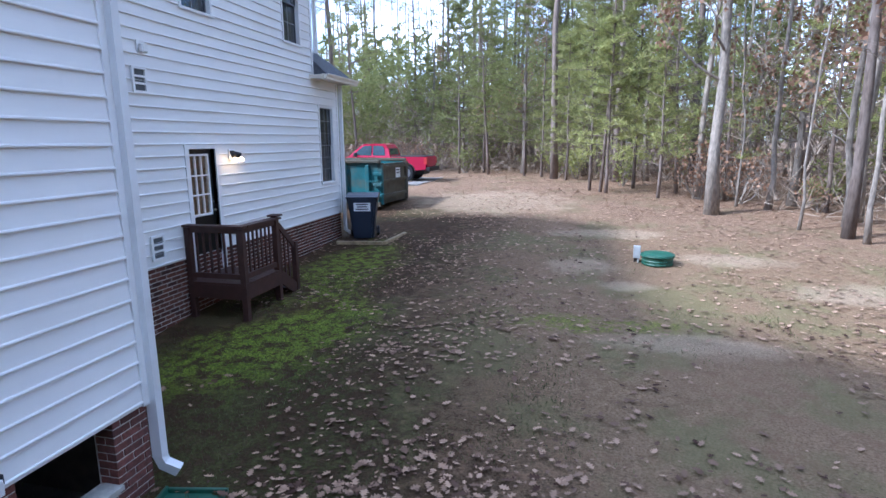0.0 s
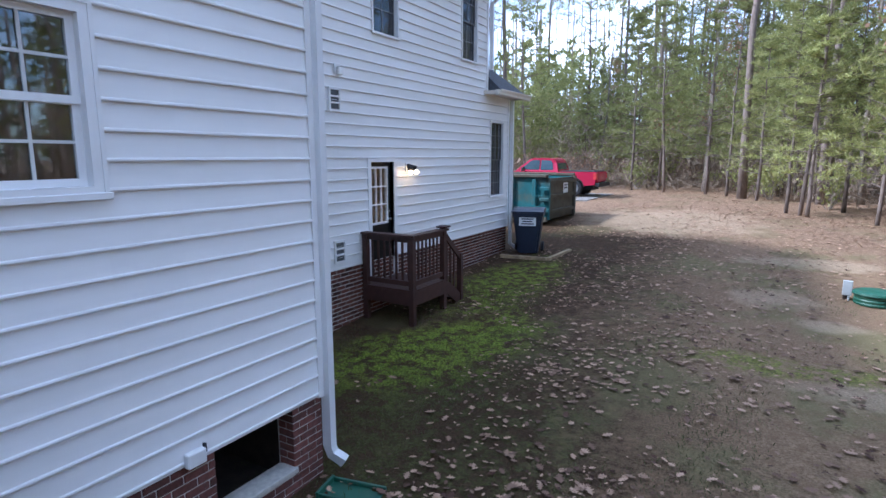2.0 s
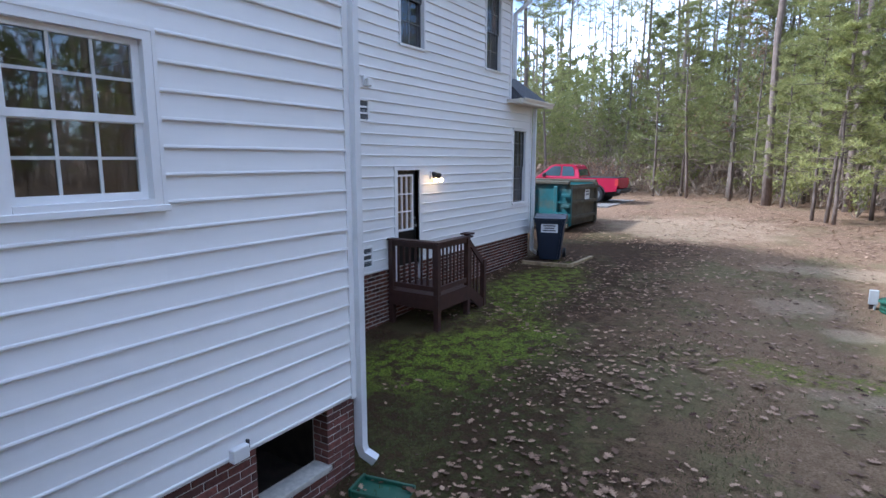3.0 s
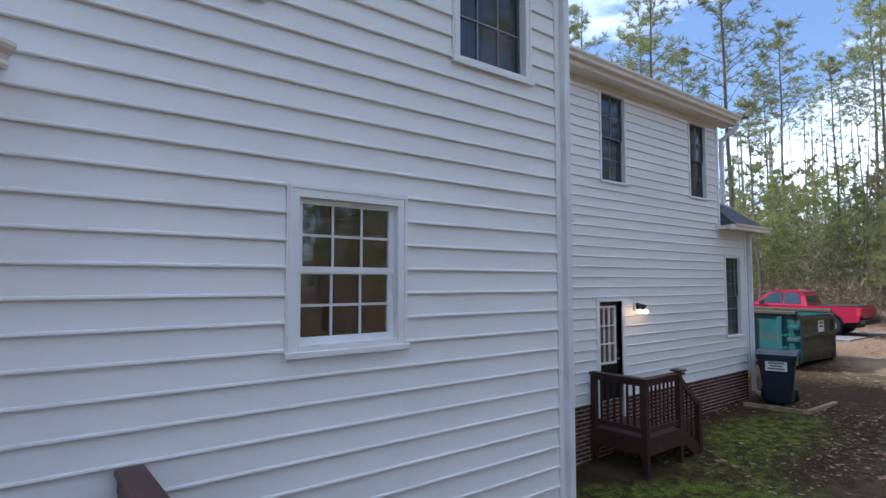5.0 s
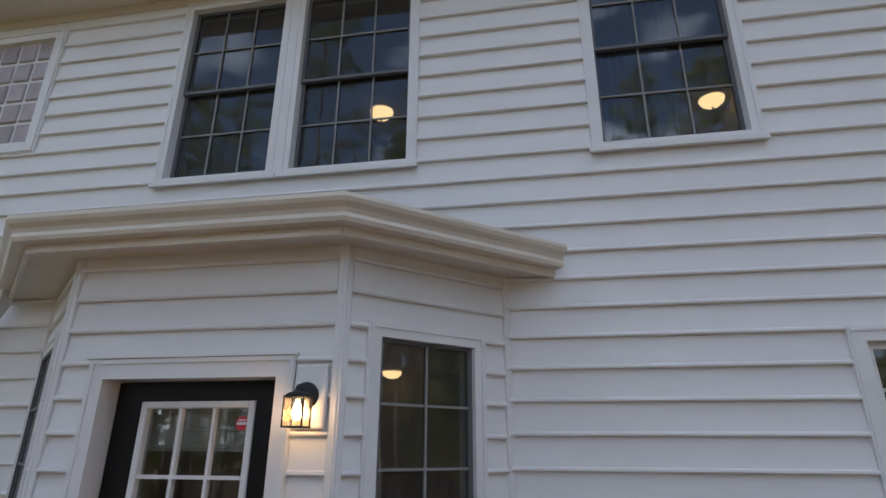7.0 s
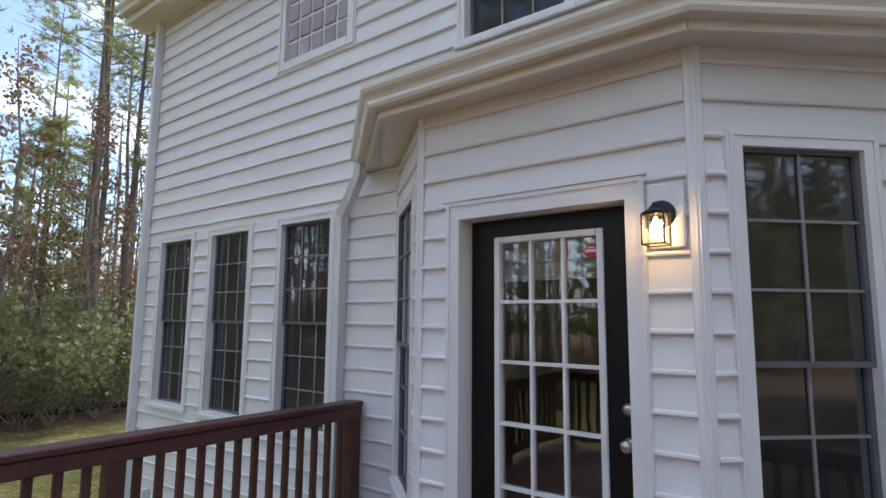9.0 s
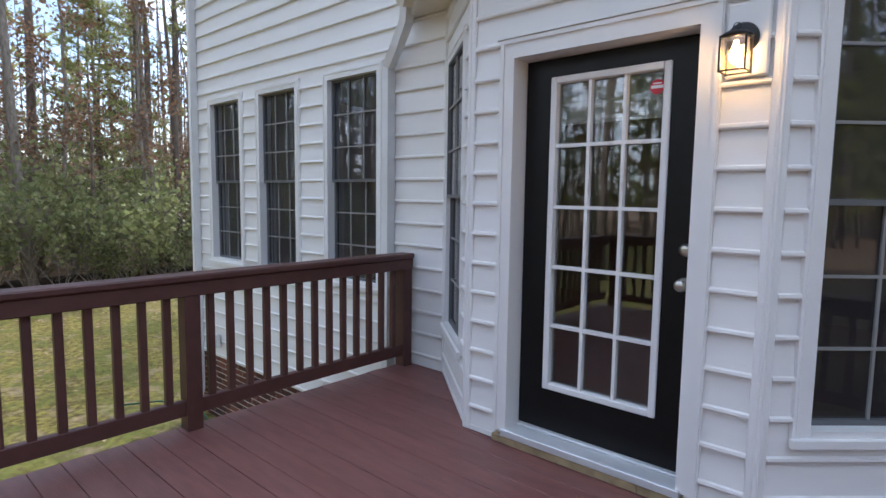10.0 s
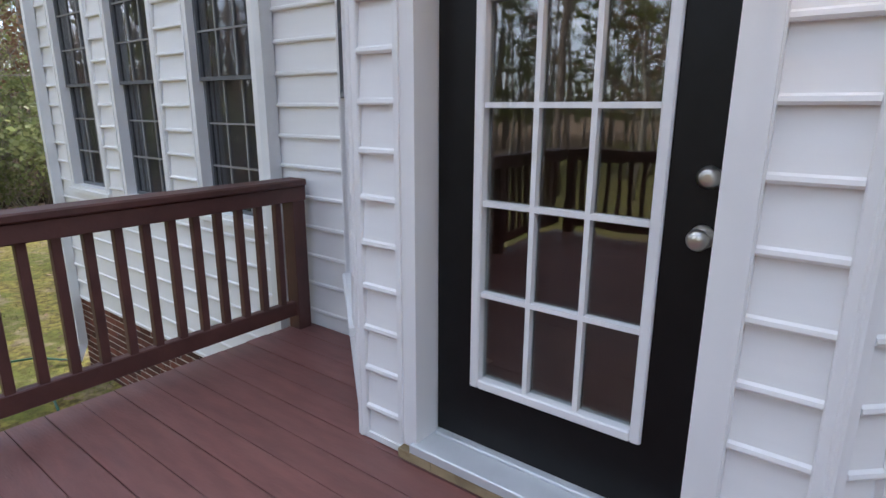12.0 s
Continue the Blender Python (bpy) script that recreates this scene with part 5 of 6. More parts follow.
# ---- curtains behind two upper windows ----
def curtain(y0, y1, label):
    bm = bmesh.new()
    k = 60
    rows = [[bm.verts.new((-0.34 + 0.03 * math.sin(i * 1.15) + 0.012 * math.sin(i * 2.9), y0 + (y1 - y0) * i / k, z)) for i in range(k + 1)] for z in (3.2, 5.2)]
    for i in range(k):
        bm.faces.new((rows[0][i], rows[0][i + 1], rows[1][i + 1], rows[1][i]))
    bmesh.ops.solidify(bm, geom=bm.faces[:], thickness=0.004)
    solo("curtain", bm, M_CURTAIN, label, "curtain", smooth=True)


curtain(1.8, 2.42, "pale sheer curtain drawn aside behind an upper window")
curtain(4.38, 5.02, "pale sheer curtain drawn aside behind an upper window")


# ---- trees ----
def rnd(a, b):
    return random.uniform(a, b)


def spray(bm, p, size, n, up=0.3, width=0.045):
    """A tuft of thin needles out of one point."""
    for _ in range(n):
        d = Vector((rnd(-1, 1), rnd(-1, 1), rnd(-0.6, 1) + up)).normalized() * size * rnd(0.6, 1.0)
        s = d.cross(Vector((rnd(-1, 1), rnd(-1, 1), rnd(-1, 1)))).normalized() * size * width * rnd(0.7, 1.4)
        q = p + d * 0.08
        bm.faces.new((bm.verts.new(q - s), bm.verts.new(q + s), bm.verts.new(p + d)))


def leaf(bm, p, size, flat=0.0):
    d = Vector((rnd(-1, 1), rnd(-1, 1), rnd(-1, 1) * (1 - flat))).normalized() * size
    s = d.cross(Vector((rnd(-1, 1), rnd(-1, 1), rnd(-1, 1) + flat * 3))).normalized() * size * 0.38
    bm.faces.new((bm.verts.new(p), bm.verts.new(p + d * 0.5 + s), bm.verts.new(p + d), bm.verts.new(p + d * 0.5 - s)))


def trunk_path(height, lean, wob, steps):
    a = rnd(0, 6.28)
    pts, off = [], Vector((0, 0, 0))
    for i in range(steps + 1):
        f = i / steps
        pts.append(Vector((math.cos(a) * lean * f * height + off.x, math.sin(a) * lean * f * height + off.y, f * height - 0.15)))
        off += Vector((rnd(-wob, wob), rnd(-wob, wob), 0))
    return pts


def along(pts, f):
    x = f * (len(pts) - 1)
    i = min(int(x), len(pts) - 2)
    return pts[i].lerp(pts[i + 1], x - i)


def tall_pine(name, height, r, crown_from, tufts, needle, label):
    t = thing(name, pose(0, 0, -500), label, "pine tree")
    bm = bmesh.new()
    pts = trunk_path(height, rnd(0, 0.03), 0.09, 10)
    tube(bm, pts, [r * (1.25 if i == 0 else 1 - 0.85 * i / 10) for i in range(11)], 8)
    cr = bmesh.new()
    k = int(tufts / 9)
    for i in range(k):
        f = crown_from + (0.99 - crown_from) * (i / k) ** 0.9
        p = along(pts, f)
        a = rnd(0, 6.28)
        reach = height * 0.15 * (1.15 - (f - crown_from) / (1 - crown_from)) * rnd(0.5, 1.15) + 0.3
        q = p + Vector((math.cos(a) * reach, math.sin(a) * reach, reach * rnd(0.1, 0.55)))
        m = p.lerp(q, 0.5) + Vector((0, 0, reach * 0.06))
        tube(bm, [p, m, q], [r * 0.16, r * 0.1, r * 0.03], 4, False)
        for _ in range(9):
            g = rnd(0.35, 1.05)
            c = p.lerp(q, g) + Vector((rnd(-1, 1), rnd(-1, 1), rnd(-0.5, 0.8))) * reach * 0.2
            spray(cr, c, rnd(0.35, 0.6), 15, 0.3, 0.032)
    for i in range(7):
        f = rnd(crown_from * 0.35, crown_from)
        p = along(pts, f)
        a = rnd(0, 6.28)
        q = p + Vector((math.cos(a), math.sin(a), rnd(-0.2, 0.4))) * rnd(0.5, 1.6)
        tube(bm, [p, q], [r * 0.09, r * 0.02], 4, False)
    part("trunk", bm, M_PINEBARK, t, smooth=True)
    part("crown", cr, needle, t)
    return t


def young_pine(name, height, r, low, whorls, needle, label, spread=0.27):
    t = thing(name, pose(0, 0, -500), label, "pine tree")
    bm, cr = bmesh.new(), bmesh.new()
    pts = trunk_path(height, rnd(0, 0.04), 0.05, 8)
    tube(bm, pts, [r * (1 - 0.85 * i / 8) for i in range(9)], 7)
    for i in range(whorls):
        f = low + (0.98 - low) * i / (whorls - 1)
        p = along(pts, f)
        for _ in range(random.choice((4, 5, 6))):
            a = rnd(0, 6.28)
            reach = height * spread * (1.05 - 0.9 * (f - low) / (1 - low)) * rnd(0.55, 1.1) + 0.15
            q = p + Vector((math.cos(a) * reach, math.sin(a) * reach, reach * rnd(0.0, 0.5)))
            tube(bm, [p, q], [r * 0.2, r * 0.05], 4, False)
            for g in (0.4, 0.55, 0.7, 0.82, 0.92, 1.0):
                c = p.lerp(q, g) + Vector((rnd(-1, 1), rnd(-1, 1), rnd(-0.3, 0.6))) * 0.16
                spray(cr, c, rnd(0.25, 0.45), 15, 0.35, 0.034)
    part("trunk", bm, M_PINEBARK, t, smooth=True)
    part("crown", cr, needle, t)
    return t


def limb(bm, p, d, length, r, depth, tips):
    k = 6
    pts = [p]
    for _ in range(k):
        d = (d + Vector((rnd(-1, 1), rnd(-1, 1), rnd(-0.6, 0.9))) * 0.34).normalized()
        pts.append(pts[-1] + d * length / k)
    tube(bm, pts, [r * (1 - 0.75 * i / k) for i in range(k + 1)], 5 if r > 0.03 else 3, False)
    tips.append(pts[-1])
    if depth:
        for i in range(random.choice((3, 4, 4))):
            q = along(pts, rnd(0.3, 1.0))
            limb(bm, q, (d + Vector((rnd(-1, 1), rnd(-1, 1), rnd(-0.2, 0.8))) * 0.8).normalized(), length * rnd(0.4, 0.65), r * 0.45, depth - 1, tips)


def bare_tree(name, height, r, limbs, leaves, label, bark, leafmat=None, lean=0.03, first=0.3, size=0.13):
    t = thing(name, pose(0, 0, -500), label, "tree")
    bm, cr = bmesh.new(), bmesh.new()
    pts = trunk_path(height, lean, 0.1, 10)
    tube(bm, pts, [r * (1.7, 1.12, 1.0, 0.93, 0.86, 0.77, 0.66, 0.54, 0.4, 0.25, 0.1)[i] for i in range(11)], 10)
    tips = []
    for i in range(limbs):
        f = first + (0.97 - first) * i / limbs
        a = rnd(0, 6.28)
        limb(bm, along(pts, f), Vector((math.cos(a), math.sin(a), rnd(0.1, 0.9))).normalized(), height * rnd(0.09, 0.19) * (1.25 - f), r * 0.32 * (1.2 - f), 2, tips)
    part("trunk", bm, bark, t, smooth=True)
    if leaves:
        for _ in range(leaves):
            p = random.choice(tips)
            leaf(cr, p + Vector((rnd(-1, 1), rnd(-1, 1), rnd(-1, 1))) * 0.3, size * rnd(0.7, 1.3))
        part("crown", cr, leafmat, t)
    return t


def bush(name, w, h, n, mat, label, size=0.1):
    t = thing(name, pose(0, 0, -500), label, "shrub")
    bm, cr = bmesh.new(), bmesh.new()
    tips = []
    for i in range(7):
        a = rnd(0, 6.28)
        limb(bm, Vector((rnd(-0.1, 0.1), rnd(-0.1, 0.1), -0.1)), Vector((math.cos(a) * 0.7, math.sin(a) * 0.7, 1)).normalized(), h * rnd(0.6, 1.0), 0.025, 2, tips)
    part("stem", bm, M_GREYBARK, t)
    for _ in range(n):
        p = random.choice(tips)
        leaf(cr, p + Vector((rnd(-1, 1), rnd(-1, 1), rnd(-1, 1))) * 0.22 * w, size * rnd(0.7, 1.4))
    part("foliage", cr, mat, t)
    return t


random.seed(11)
PINES = [tall_pine("pine_tree", 21 + i, 0.145 + 0.012 * i, c, 520, M_NEEDLE, "tall pine with bare trunk and high green crown") for i, c in enumerate((0.5, 0.38, 0.58, 0.3))]
YOUNG = [young_pine("young_pine_tree", 8.5 + i, 0.09, lo, 15, nm, "young pine with yellow-green needles", sp) for i, (lo, nm, sp) in enumerate(((0.18, M_NEEDLE_Y, 0.25), (0.3, M_NEEDLE_Y, 0.22), (0.22, M_NEEDLE, 0.23), (0.35, M_NEEDLE, 0.2)))]
BARE = [bare_tree("bare_tree", h0, r0, 9, 0, "leafless slender grey-barked tree", M_GREYBARK, lean=0.05, first=0.35) for h0, r0 in ((12, 0.065), (15, 0.09), (9, 0.035))]
OAKS = [bare_tree("oak_tree", h0, r0, 15, 1300, "oak with a few dry brown leaves", M_GREYBARK, M_BROWNLEAF, first=0.2, size=0.12) for h0, r0 in ((14, 0.13), (10, 0.07))]
BIGOAK = bare_tree("oak_tree", 19, 0.135, 19, 4200, "thick pale-barked oak with dry brown leaves", M_GREYBARK, M_BROWNLEAF, lean=0.0, first=0.2, size=0.12)
HOLLY = [bush("evergreen_shrub", 1.3, 2.6, 950, M_NEEDLE_D, "dense dark green evergreen shrub", 0.13), bush("evergreen_shrub", 1.0, 1.6, 620, M_NEEDLE_D, "low dark green evergreen shrub", 0.12)]
BRUSH = [bush("brush", 1.2, 1.5, 300, M_BROWNLEAF, "thin brown brush with dry leaves", 0.1), bush("brush", 1.2, 1.3, 420, M_NEEDLE_Y, "low yellow-green seedling brush", 0.12)]
PROTOS = PINES + YOUNG + BARE + OAKS + [BIGOAK] + HOLLY + BRUSH


def plant(ob, x, y, scale=1.0, group="", turn=None, sink=0.0):
    m = Matrix.Translation((x, y, ground_z(x, y) - sink)) @ Matrix.Rotation(rnd(0, 6.28) if turn is None else turn, 4, "Z") @ Matrix.Diagonal((scale, scale, scale * rnd(0.92, 1.1), 1))
    c = copy_thing(ob, m)
    if group:
        tagged(c, group=group)
    return c


# trees told apart at the yard's edge
plant(BIGOAK, 7.35, 19.8, 1.0, turn=0.4)
plant(PINES[0], 9.75, 16.9, 0.85)
plant(BARE[0], 9.9, 16.3, 0.8)
plant(PINES[1], 2.3, 30.0, 1.15)
plant(BARE[2], 9.0, 17.8, 0.9)
for x, y, k, s in ((3.9, 24.6, 1, 0.75), (4.5, 23.9, 0, 0.8), (4.3, 24.2, 3, 0.8), (6.2, 22.7, 0, 0.72), (5.6, 25.4, 1, 0.85), (7.0, 24.0, 3, 0.8), (2.9, 29.0, 0, 0.8), (8.3, 22.5, 2, 0.7), (0.6, 32.5, 2, 0.85), (-1.5, 33.5, 3, 0.9), (1.6, 31.5, 2, 0.8), (-3.4, 34.5, 2, 0.9), (10.6, 20.5, 1, 0.8), (12.2, 17.5, 2, 0.7)):
    plant(YOUNG[k], x, y, s, "young pines at the yard's edge")


def edge_distance(x, y):
    """How deep a place lies inside the woods; below zero in the yard."""
    north = y - 33.5 if x <= 1 else y - max(13.0, 33.5 - (x - 1.0) * 1.75)
    east = x - 14.5
    south = -16.5 - y
    west = -24.0 - x
    return max(north if x > -14 else y - 37, east, south, west)


random.seed(5)
count = 0
while count < 450:
    x, y = rnd(-48, 42), rnd(-46, 66)
    d = edge_distance(x, y)
    view = y > 10 and -26 < x < 32
    if not 0.4 < d < (22 if view else 20):
        continue
    if not view and y > -14 and rnd(0, 1) < 0.55:
        continue
    u = rnd(0, 1)
    if x < -9 and y > 18 and rnd(0, 1) < 0.7:
        continue
    if y < -14:
        kind = PINES if u < 0.2 else BARE if u < 0.56 else OAKS if u < 0.78 else YOUNG[2:] if u < 0.84 else HOLLY
    elif y > 20 and x < 6:
        kind = PINES if u < 0.42 else YOUNG if u < 0.8 else BARE if u < 0.92 else OAKS
    else:
        kind = PINES if u < 0.2 else YOUNG[2:] if u < 0.34 else BARE if u < 0.74 else OAKS
    plant(random.choice(kind), x, y, rnd(0.75, 1.12), "woods round the yard")
    count += 1
for _ in range(230):
    a = rnd(0, 1)
    x, y = (rnd(-14, 20), rnd(18, 48)) if a < 0.6 else (rnd(-22, 16), rnd(-30, -16.5))
    d = edge_distance(x, y)
    if not -0.3 < d < 9:
        continue
    plant(random.choice(BRUSH if a < 0.6 else HOLLY + HOLLY + BRUSH), x, y, rnd(0.6, 1.3), "undergrowth of the woods")
# far pines above the roofs
for x, y, s in ((-24, 36, 1.15), (-20, 40, 1.2), (-16, 34, 1.1), (-12.5, 37, 1.15), (-28, 30, 1.2), (-31, 24, 1.1), (-26, -16, 1.2), (-22, -22, 1.15), (-30, -8, 1.2), (-18, -26, 1.1), (-33, 2, 1.1), (-32, 13, 1.15)):
    plant(random.choice(PINES[:3]), x, y, s, "far pines")
# a wall of thin distant stems and shade deep in the woods
random.seed(9)
far = bmesh.new()
for _ in range(1100):
    a = rnd(0, 6.28)
    r = rnd(46, 75)
    x, y = r * math.cos(a) * 0.95, 12 + r * math.sin(a)
    h = rnd(9, 20)
    z = ground_z(x, y)
    lx, ly = rnd(-0.6, 0.6), rnd(-0.6, 0.6)
    w = rnd(0.08, 0.2)
    tube(far, [(x, y, z - 0.2), (x + lx, y + ly, z + h)], [w, w * 0.35], 4, False)
solo("distant_trunks", far, M_PINEBARK, "crowded thin trunks of the far woods", "woods", kind="stuff")
far = bmesh.new()
for _ in range(17000):
    a = rnd(0, 6.28)
    r = rnd(48, 78)
    x, y = r * math.cos(a) * 0.95, 12 + r * math.sin(a)
    z = ground_z(x, y) + 1.8 + rnd(0, 1) ** 1.4 * 12
    if y < -20 and z > 3 and rnd(0, 1) < 0.65:
        continue
    spray(far, Vector((x, y, z)), rnd(0.7, 1.6), 6, 0.2, 0.13)
solo("distant_foliage", far, M_NEEDLE, "muted green foliage of the far woods", "woods", kind="stuff")

# brown twiggy brush through the woods
random.seed(15)
tw = bmesh.new()
k = 0
while k < 21000:
    a = rnd(0, 1)
    x, y = (rnd(-24, 30), rnd(14, 62)) if a < 0.7 else (rnd(-26, 14), rnd(-44, -16.5))
    d = edge_distance(x, y)
    if not 0.3 < d < 27:
        continue
    z = ground_z(x, y) + rnd(0, 1) ** 1.5 * (1.8 + min(d, 14) * 0.38)
    spray(tw, Vector((x, y, z)), rnd(0.4, 1.3), 6, 0.5, 0.009 + 0.001 * min(d, 20))
    k += 1
solo("twig_brush", tw, M_TWIG, "tangled brown leafless twigs through the woods", "brush", kind="stuff")
# mixed olive foliage standing between the trunks, some metres into the woods
random.seed(16)
fo = bmesh.new()
k = 0
while k < 9000:
    x, y = rnd(-20, 32), rnd(16, 62)
    d = edge_distance(x, y)
    if not 4 < d < 27 or (x > 7 and rnd(0, 1) < 0.7) or noise.noise((x * 0.22, y * 0.22, 3)) < rnd(-0.25, 0.3):
        continue
    z = ground_z(x, y) + 1.7 + rnd(0, 1) ** 1.2 * (2.2 + min(d, 16) * 0.42)
    spray(fo, Vector((x, y, z)), rnd(0.4, 0.9), 9, 0.25, 0.045)
    k += 1
solo("understory_foliage", fo, M_NEEDLE, "olive-green saplings and low boughs within the woods", "woods", kind="stuff")
# trees and shrubs at the south edge of the lawn
random.seed(31)
for ob, x, y, s in ((0, -0.6, -17.6, 1.0), (1, -1.9, -18.6, 1.1), (1, 0.4, -18.4, 1.0), (2, -2.2, -17.4, 1.0), (2, -3.2, -18.0, 1.15), (3, -4.1, -17.3, 1.0), (2, -1.2, -17.2, 0.9), (3, -5.0, -18.2, 1.2), (2, -0.2, -19.0, 1.2), (3, -2.8, -17.0, 0.8), (4, -1.3, -20.0, 1.0), (4, -4.9, -21.0, 1.1), (4, -6.0, -23.5, 1.0), (5, -4.4, -19.2, 0.9), (5, -7.2, -20.5, 1.0), (2, -6.6, -19.0, 1.1), (6, -2.7, -19.4, 0.8), (6, -3.6, -21.8, 0.9), (1, -3.6, -22.0, 1.0), (2, -4.6, -24.0, 1.4), (2, -1.8, -23.0, 1.4), (2, -7.5, -25.0, 1.5)):
    plant((OAKS[0], OAKS[1], HOLLY[0], HOLLY[1], PINES[2], BARE[1], YOUNG[2])[ob], x, y, s, "trees by the south lawn")

for ob in PROTOS:
    for o in (*ob.children_recursive, ob):
        bpy.data.objects.remove(o)

# fallen log at the south edge
lg = thing("fallen_log", Matrix.Translation((-3.5, -18.2, ground_z(0, -18))), "dark fallen log lying at the edge of the woods", "log")
part("log", tube(bmesh.new(), [(-5, 0.6, 0.1), (-2, 0.1, 0.25), (1, 0, 0.2), (5, -0.5, 0.12)], [0.07, 0.11, 0.13, 0.1], 8), M_LOG_SHADE, lg, smooth=True)

# green garden hose lying by the corner of the house
hz = ground_z(0.3, -5.7) + 0.02
hs = thing("garden_hose", Matrix.Translation((0, 0, hz)), "green garden hose lying loosely on the lawn", "hose")
part("hose", tube(bmesh.new(), [(0.62, -5.1, 0), (0.55, -5.45, 0.004), (0.46, -5.68, 0.01), (0.3, -5.66, 0.015), (0.22, -5.5, 0.01), (0.16, -5.62, 0.01), (0.1, -5.9, 0.01), (0.08, -6.3, 0.0), (0.3, -6.7, 0.0), (0.7, -6.9, 0.0)], [0.012] * 10, 8), M_GREEN, hs, smooth=True)
mb = thing("utility_box", Matrix.Translation((0.03, -5.54, -0.43)), "small grey utility box fixed to the siding", "utility box")
part("body", boxes((0.0, 0.06, -0.05, 0.05, -0.08, 0.08), bevel=0.008), M_SPOUT, mb)
part("cover", boxes((0.06, 0.072, -0.042, 0.042, -0.06, 0.06), bevel=0.004), M_TRIM, mb)

# ---- fallen leaves and grass ----
random.seed(3)
lv = bmesh.new()
OUT = ((0, 0), (0.14, 0.06), (0.24, 0.24), (0.33, 0.1), (0.47, 0.36), (0.57, 0.13), (0.73, 0.3), (0.8, 0.11), (1.0, 0.0), (0.8, -0.12), (0.7, -0.31), (0.57, -0.12), (0.45, -0.35), (0.33, -0.1), (0.22, -0.25), (0.14, -0.06))


def lay_leaf(bm, x, y, z, size, curl):
    a, tilt, roll = rnd(0, 6.28), rnd(-0.2, 0.2), rnd(-0.25, 0.25)
    m = Matrix.Rotation(a, 3, "Z") @ Matrix.Rotation(tilt, 3, "Y") @ Matrix.Rotation(roll, 3, "X")
    bm.faces.new([bm.verts.new(m @ Vector(((p - 0.5) * size, q * size, curl * (q * q * 4 + (p - 0.5) ** 2) * size)) + Vector((x, y, z))) for p, q in OUT])


k = 0
while k < 13000:
    x, y = rnd(-2.4, 9.5), 5.0 + rnd(0, 1) ** 1.45 * 20
    dens = noise.noise((x * 0.45, y * 0.45, 7)) * 0.7 + 0.45 - 0.6 * max(0.0, min(1.0, (0.9 - x) / 1.2)) * (1 if y < 10 else 0.3)
    dens *= 1.0 - 0.5 * min(1.0, max(0.0, (x - 2.2) / 1.6)) * (1 if y < 14 else 0.4)
    if rnd(0, 1) > dens:
        continue
    lay_leaf(lv, x, y, ground_z(x, y) + rnd(0.004, 0.014), 0.04 + 0.095 * rnd(0, 1) ** 1.8, rnd(0.0, 0.22))
    k += 1
for _ in range(8500):
    x, y = (rnd(-6, 15), rnd(17, 34)) if rnd(0, 1) < 0.7 else (rnd(-9, 6), rnd(-18, -3))
    if y > 0 and x * 0.6 + y < 22.5 + rnd(-2, 3):
        continue
    if y < 0 and rnd(0, 1) < (0.75 if y > -13 else 0):
        continue
    lay_leaf(lv, x, y, ground_z(x, y) + rnd(0.008, 0.025), rnd(0.07, 0.14), rnd(0.05, 0.35))
solo("fallen_leaves", lv, M_LITTER, "dry brown and tan oak leaves scattered on the ground", "leaves", kind="stuff")
gr = bmesh.new()
k = 0
while k < 15000:
    x, y = (rnd(-2.3, 6.5), rnd(5.2, 14)) if rnd(0, 1) < 0.75 else (rnd(-7, 5), rnd(-14, -2.6))
    dens = noise.noise((x * 0.8, y * 0.8, 2)) + (0.4 if x < 0.5 and y < 12 else -0.08)
    if rnd(0, 1) > dens:
        continue
    z = ground_z(x, y)
    hh = rnd(0.02, 0.055)
    a = rnd(0, 6.28)
    s = Vector((math.cos(a), math.sin(a), 0)) * 0.004
    d = Vector((rnd(-0.03, 0.03), rnd(-0.03, 0.03), hh))
    p = Vector((x, y, z))
    gr.faces.new((gr.verts.new(p - s), gr.verts.new(p + s), gr.verts.new(p + d)))
    k += 1
solo("grass", gr, M_GRASS, "short sparse winter grass on the yard", "grass", kind="stuff")
dl = bmesh.new()
lay_leaf(dl, 1.02, -0.16, 0.012, 0.1, 0.4)
solo("oak_leaf", dl, M_LITTER, "single dry oak leaf lying on the deck", "leaf")
dl = bmesh.new()
lay_leaf(dl, 0.98, -0.05, 0.012, 0.07, 0.4)
solo("oak_leaf", dl, M_BROWNLEAF, "small reddish dry leaf lying on the deck", "leaf")

# ---- deck planks ----
me = {}
x = DX0
i = 0
while x < DX1 - 0.02:
    wdt = min(0.1402, DX1 - x)
    key = round(wdt, 3)
    if key not in me:
        me[key] = finish(boxes((0, key, DY0, DY1, -0.034, 0.0), (key - 0.004, key + 0.004, DY0 + 0.01, DY1 - 0.01, -0.033, -0.02), bevel=0.0015), "deck_board")
    b = part("deck_board", me[key], M_DECK, DECK)
    b.location = (x, 0.003 * math.sin(i * 2.3), 0.0008 * math.sin(i * 3.7))
    x += 0.1435
    i += 1

# ---- brick foundation ----
random.seed(21)
BW, BH, MJ = 0.195, 0.059, 0.0105
BRICKS = [finish(boxes((-0.03, 0.0, 0, BW * f, 0, BH), bevel=0.004), "brick") for f in (1.0, 0.5)]


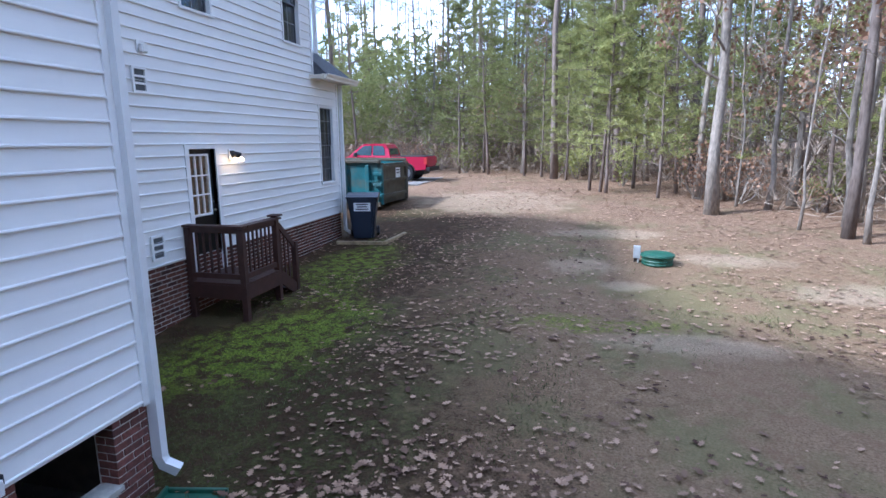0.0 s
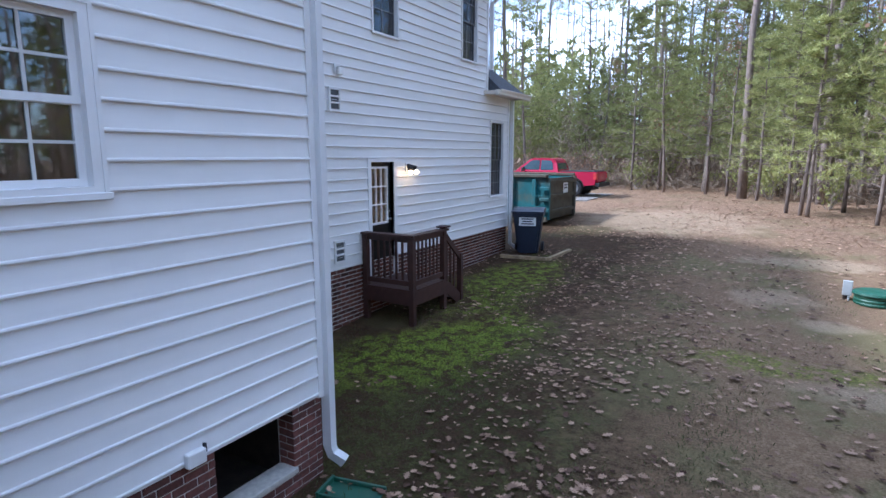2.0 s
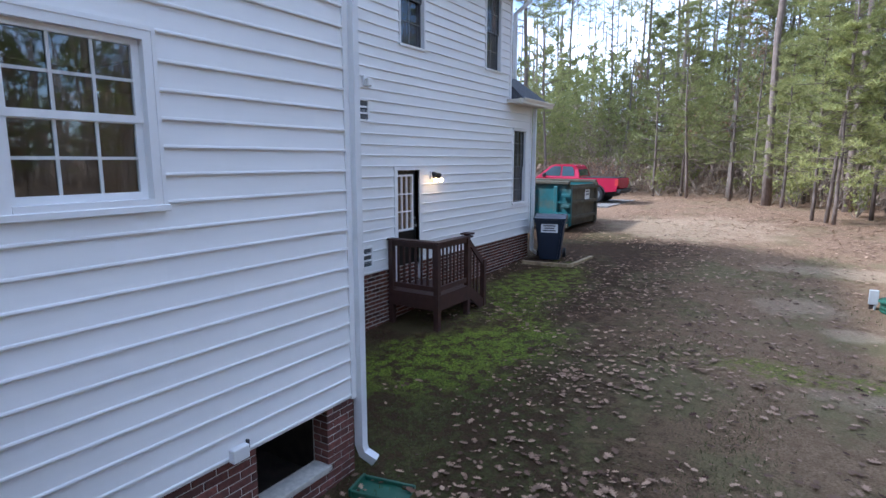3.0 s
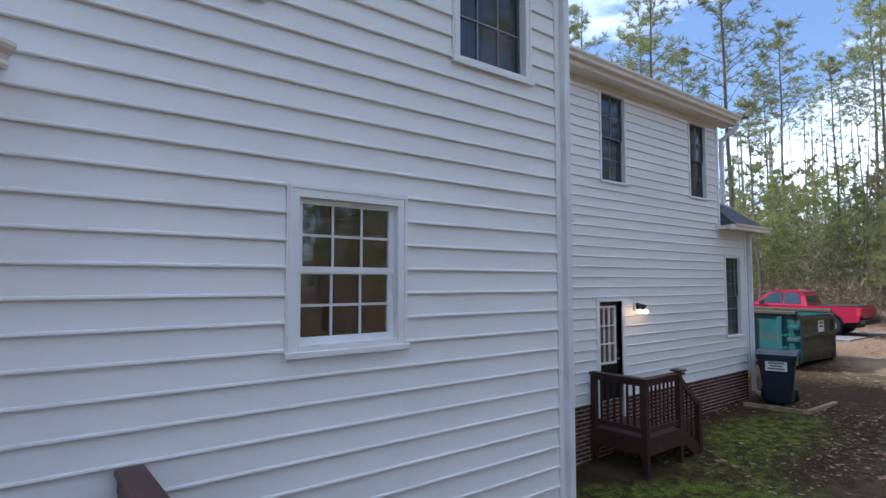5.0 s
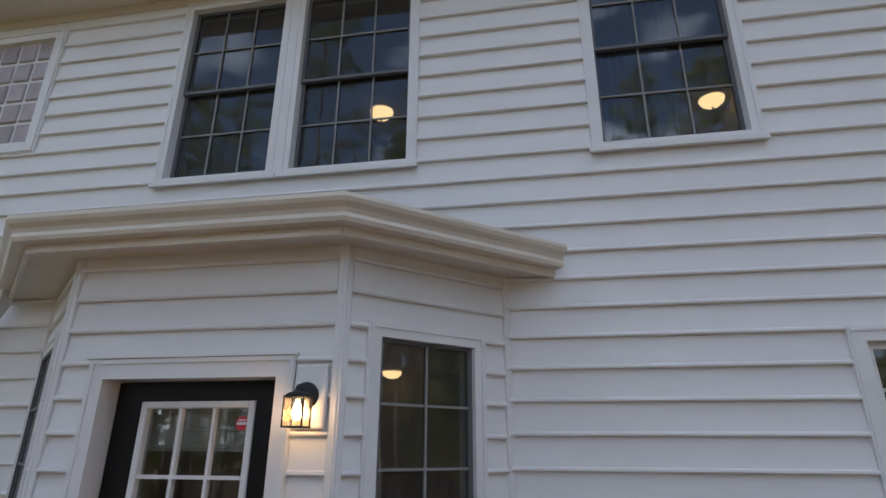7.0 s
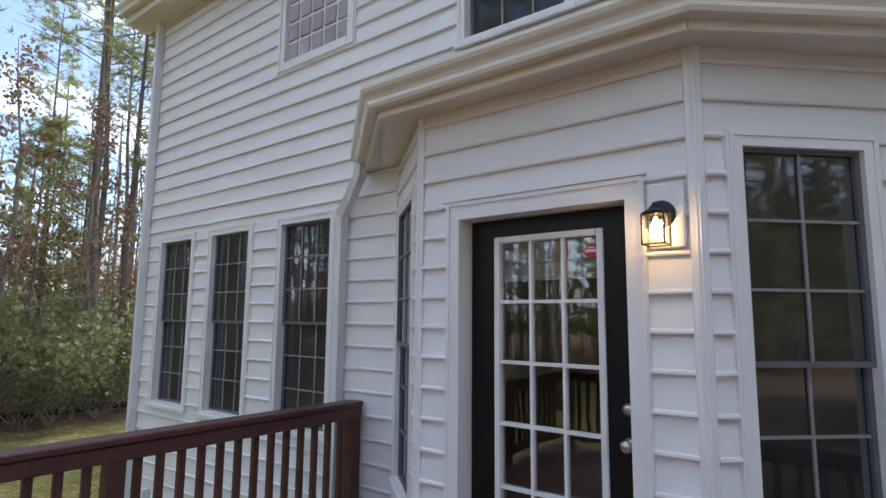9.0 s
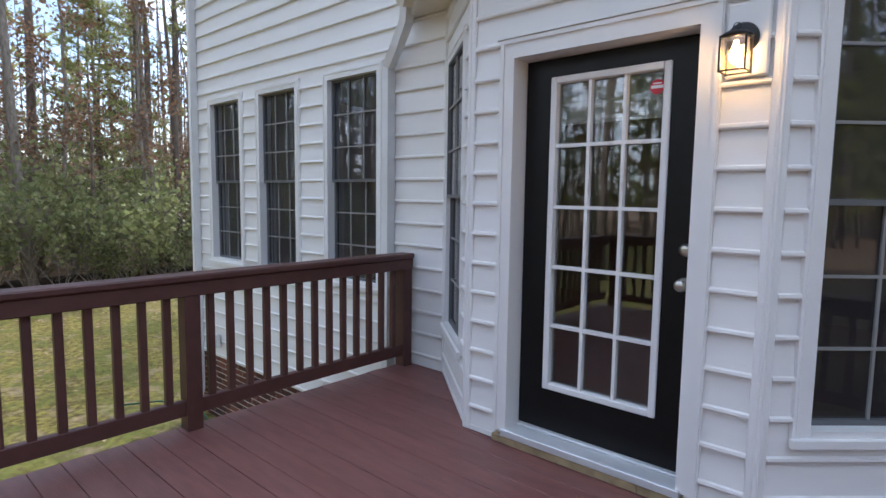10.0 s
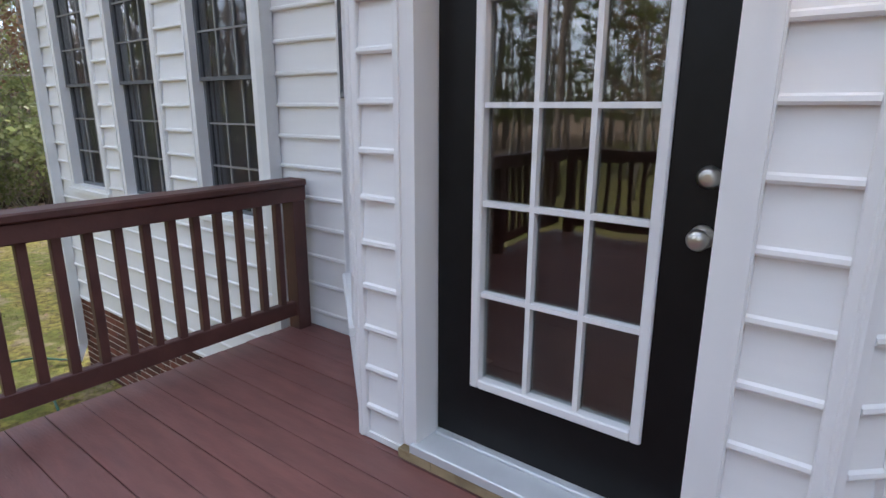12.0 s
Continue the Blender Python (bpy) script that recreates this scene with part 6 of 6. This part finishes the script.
def brick_wall(name, x, y0, y1, ztop, zbot, holes, label, parts):
    bm = bmesh.new()
    for a, c, lo, hi in cells(y0, y1, zbot, ztop, holes):
        box(bm, x - 0.2, x - (0.008 if parts else 0.005), a, c, lo, hi)
    wall = solo(name, bm, M_MORTAR, label, "wall", kind="structure")
    rest = bmesh.new()
    row, z = 0, ztop - BH
    while z > zbot - BH:
        y = y0 + (0 if row % 2 else -BW / 2)
        while y < y1 - 0.02:
            a, c = max(y, y0), min(y + BW, y1)
            for h0 in holes:
                if z + BH > h0[2] and z < h0[3]:
                    if a < h0[0] < c:
                        c = h0[0]
                    if a < h0[1] < c:
                        a = h0[1]
                    if h0[0] <= a and c <= h0[1]:
                        a = c
            if c - a > 0.03:
                off = rnd(-0.002, 0.002)
                if parts:
                    b = part("brick", BRICKS[0], M_BRICK, wall)
                    b.matrix_local = Matrix.Translation((x + off, a, z)) @ Matrix.Diagonal((1, (c - a) / BW, 1, 1))
                else:
                    box(rest, x - 0.03 + off, x + off, a + 0.002, c - 0.002, z + 0.002, z + BH - 0.002)
            y += BW + MJ
        z -= BH + MJ
        row += 1
    if not parts:
        part("bricks", rest, M_BRICKS, wall, "red-brown bricks with pale joints", kind="stuff")
    else:
        rest.free()
    return wall


M_BRICKS = island_material("far_bricks", (0.055, 0.026, 0.021), (0.17, 0.065, 0.045), 0.85)
CRAWL = (4.50, 5.30, -1.22, -0.67)
FOUND = brick_wall("wall_foundation_east", -0.012, 2.6, YN - 0.01, -0.662, -1.62, [CRAWL], "red-brown brick foundation with a crawl-space opening", True)
brick_wall("wall_foundation_south", -0.012, YS + 0.01, 2.59, -0.662, -1.62, [], "red-brown brick foundation under the deck", False)
brick_wall("wall_foundation_garage", -2.512, YN - 0.1, 15.38, -0.302, -1.5, [], "red-brown brick foundation of the garage wing", False)
JAMB = [finish(boxes((-q, 0.0, -0.007, 0.02, 0, BH), bevel=0.003), "brick") for q in (0.175, 0.085)]
for i in range(8):
    z = -0.662 - BH - i * (BH + MJ)
    for q, mesh in ((-0.016, JAMB[0]),) if i % 2 else ((-0.016, JAMB[1]), (-0.11, JAMB[1])):
        b = part("brick", mesh, M_BRICK, FOUND)
        b.location = (q, CRAWL[1], z)
solo("trim_crawl_sill", boxes((-0.16, 0.02, 4.49, 5.31, -1.245, -1.2), bevel=0.005), M_STONE, "pale concrete sill of the crawl-space opening", "sill", kind="structure")
# crawl-space inside: its darkness is put into the wall colour
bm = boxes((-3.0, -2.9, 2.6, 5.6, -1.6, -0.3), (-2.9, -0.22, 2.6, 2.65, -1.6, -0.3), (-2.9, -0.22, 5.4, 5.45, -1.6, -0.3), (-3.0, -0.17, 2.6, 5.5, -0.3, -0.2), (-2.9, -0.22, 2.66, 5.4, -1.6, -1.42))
solo("wall_crawl_space", bm, M_LOG_SHADE, "block walls inside the crawl space, coloured near black for its shade", "wall", kind="structure")
bm = boxes((-2.4, -0.21, YN - 0.2, YN - 0.012, -1.62, -0.67))
solo("wall_foundation_return", bm, M_MORTAR, "foundation return wall", "wall", kind="structure")
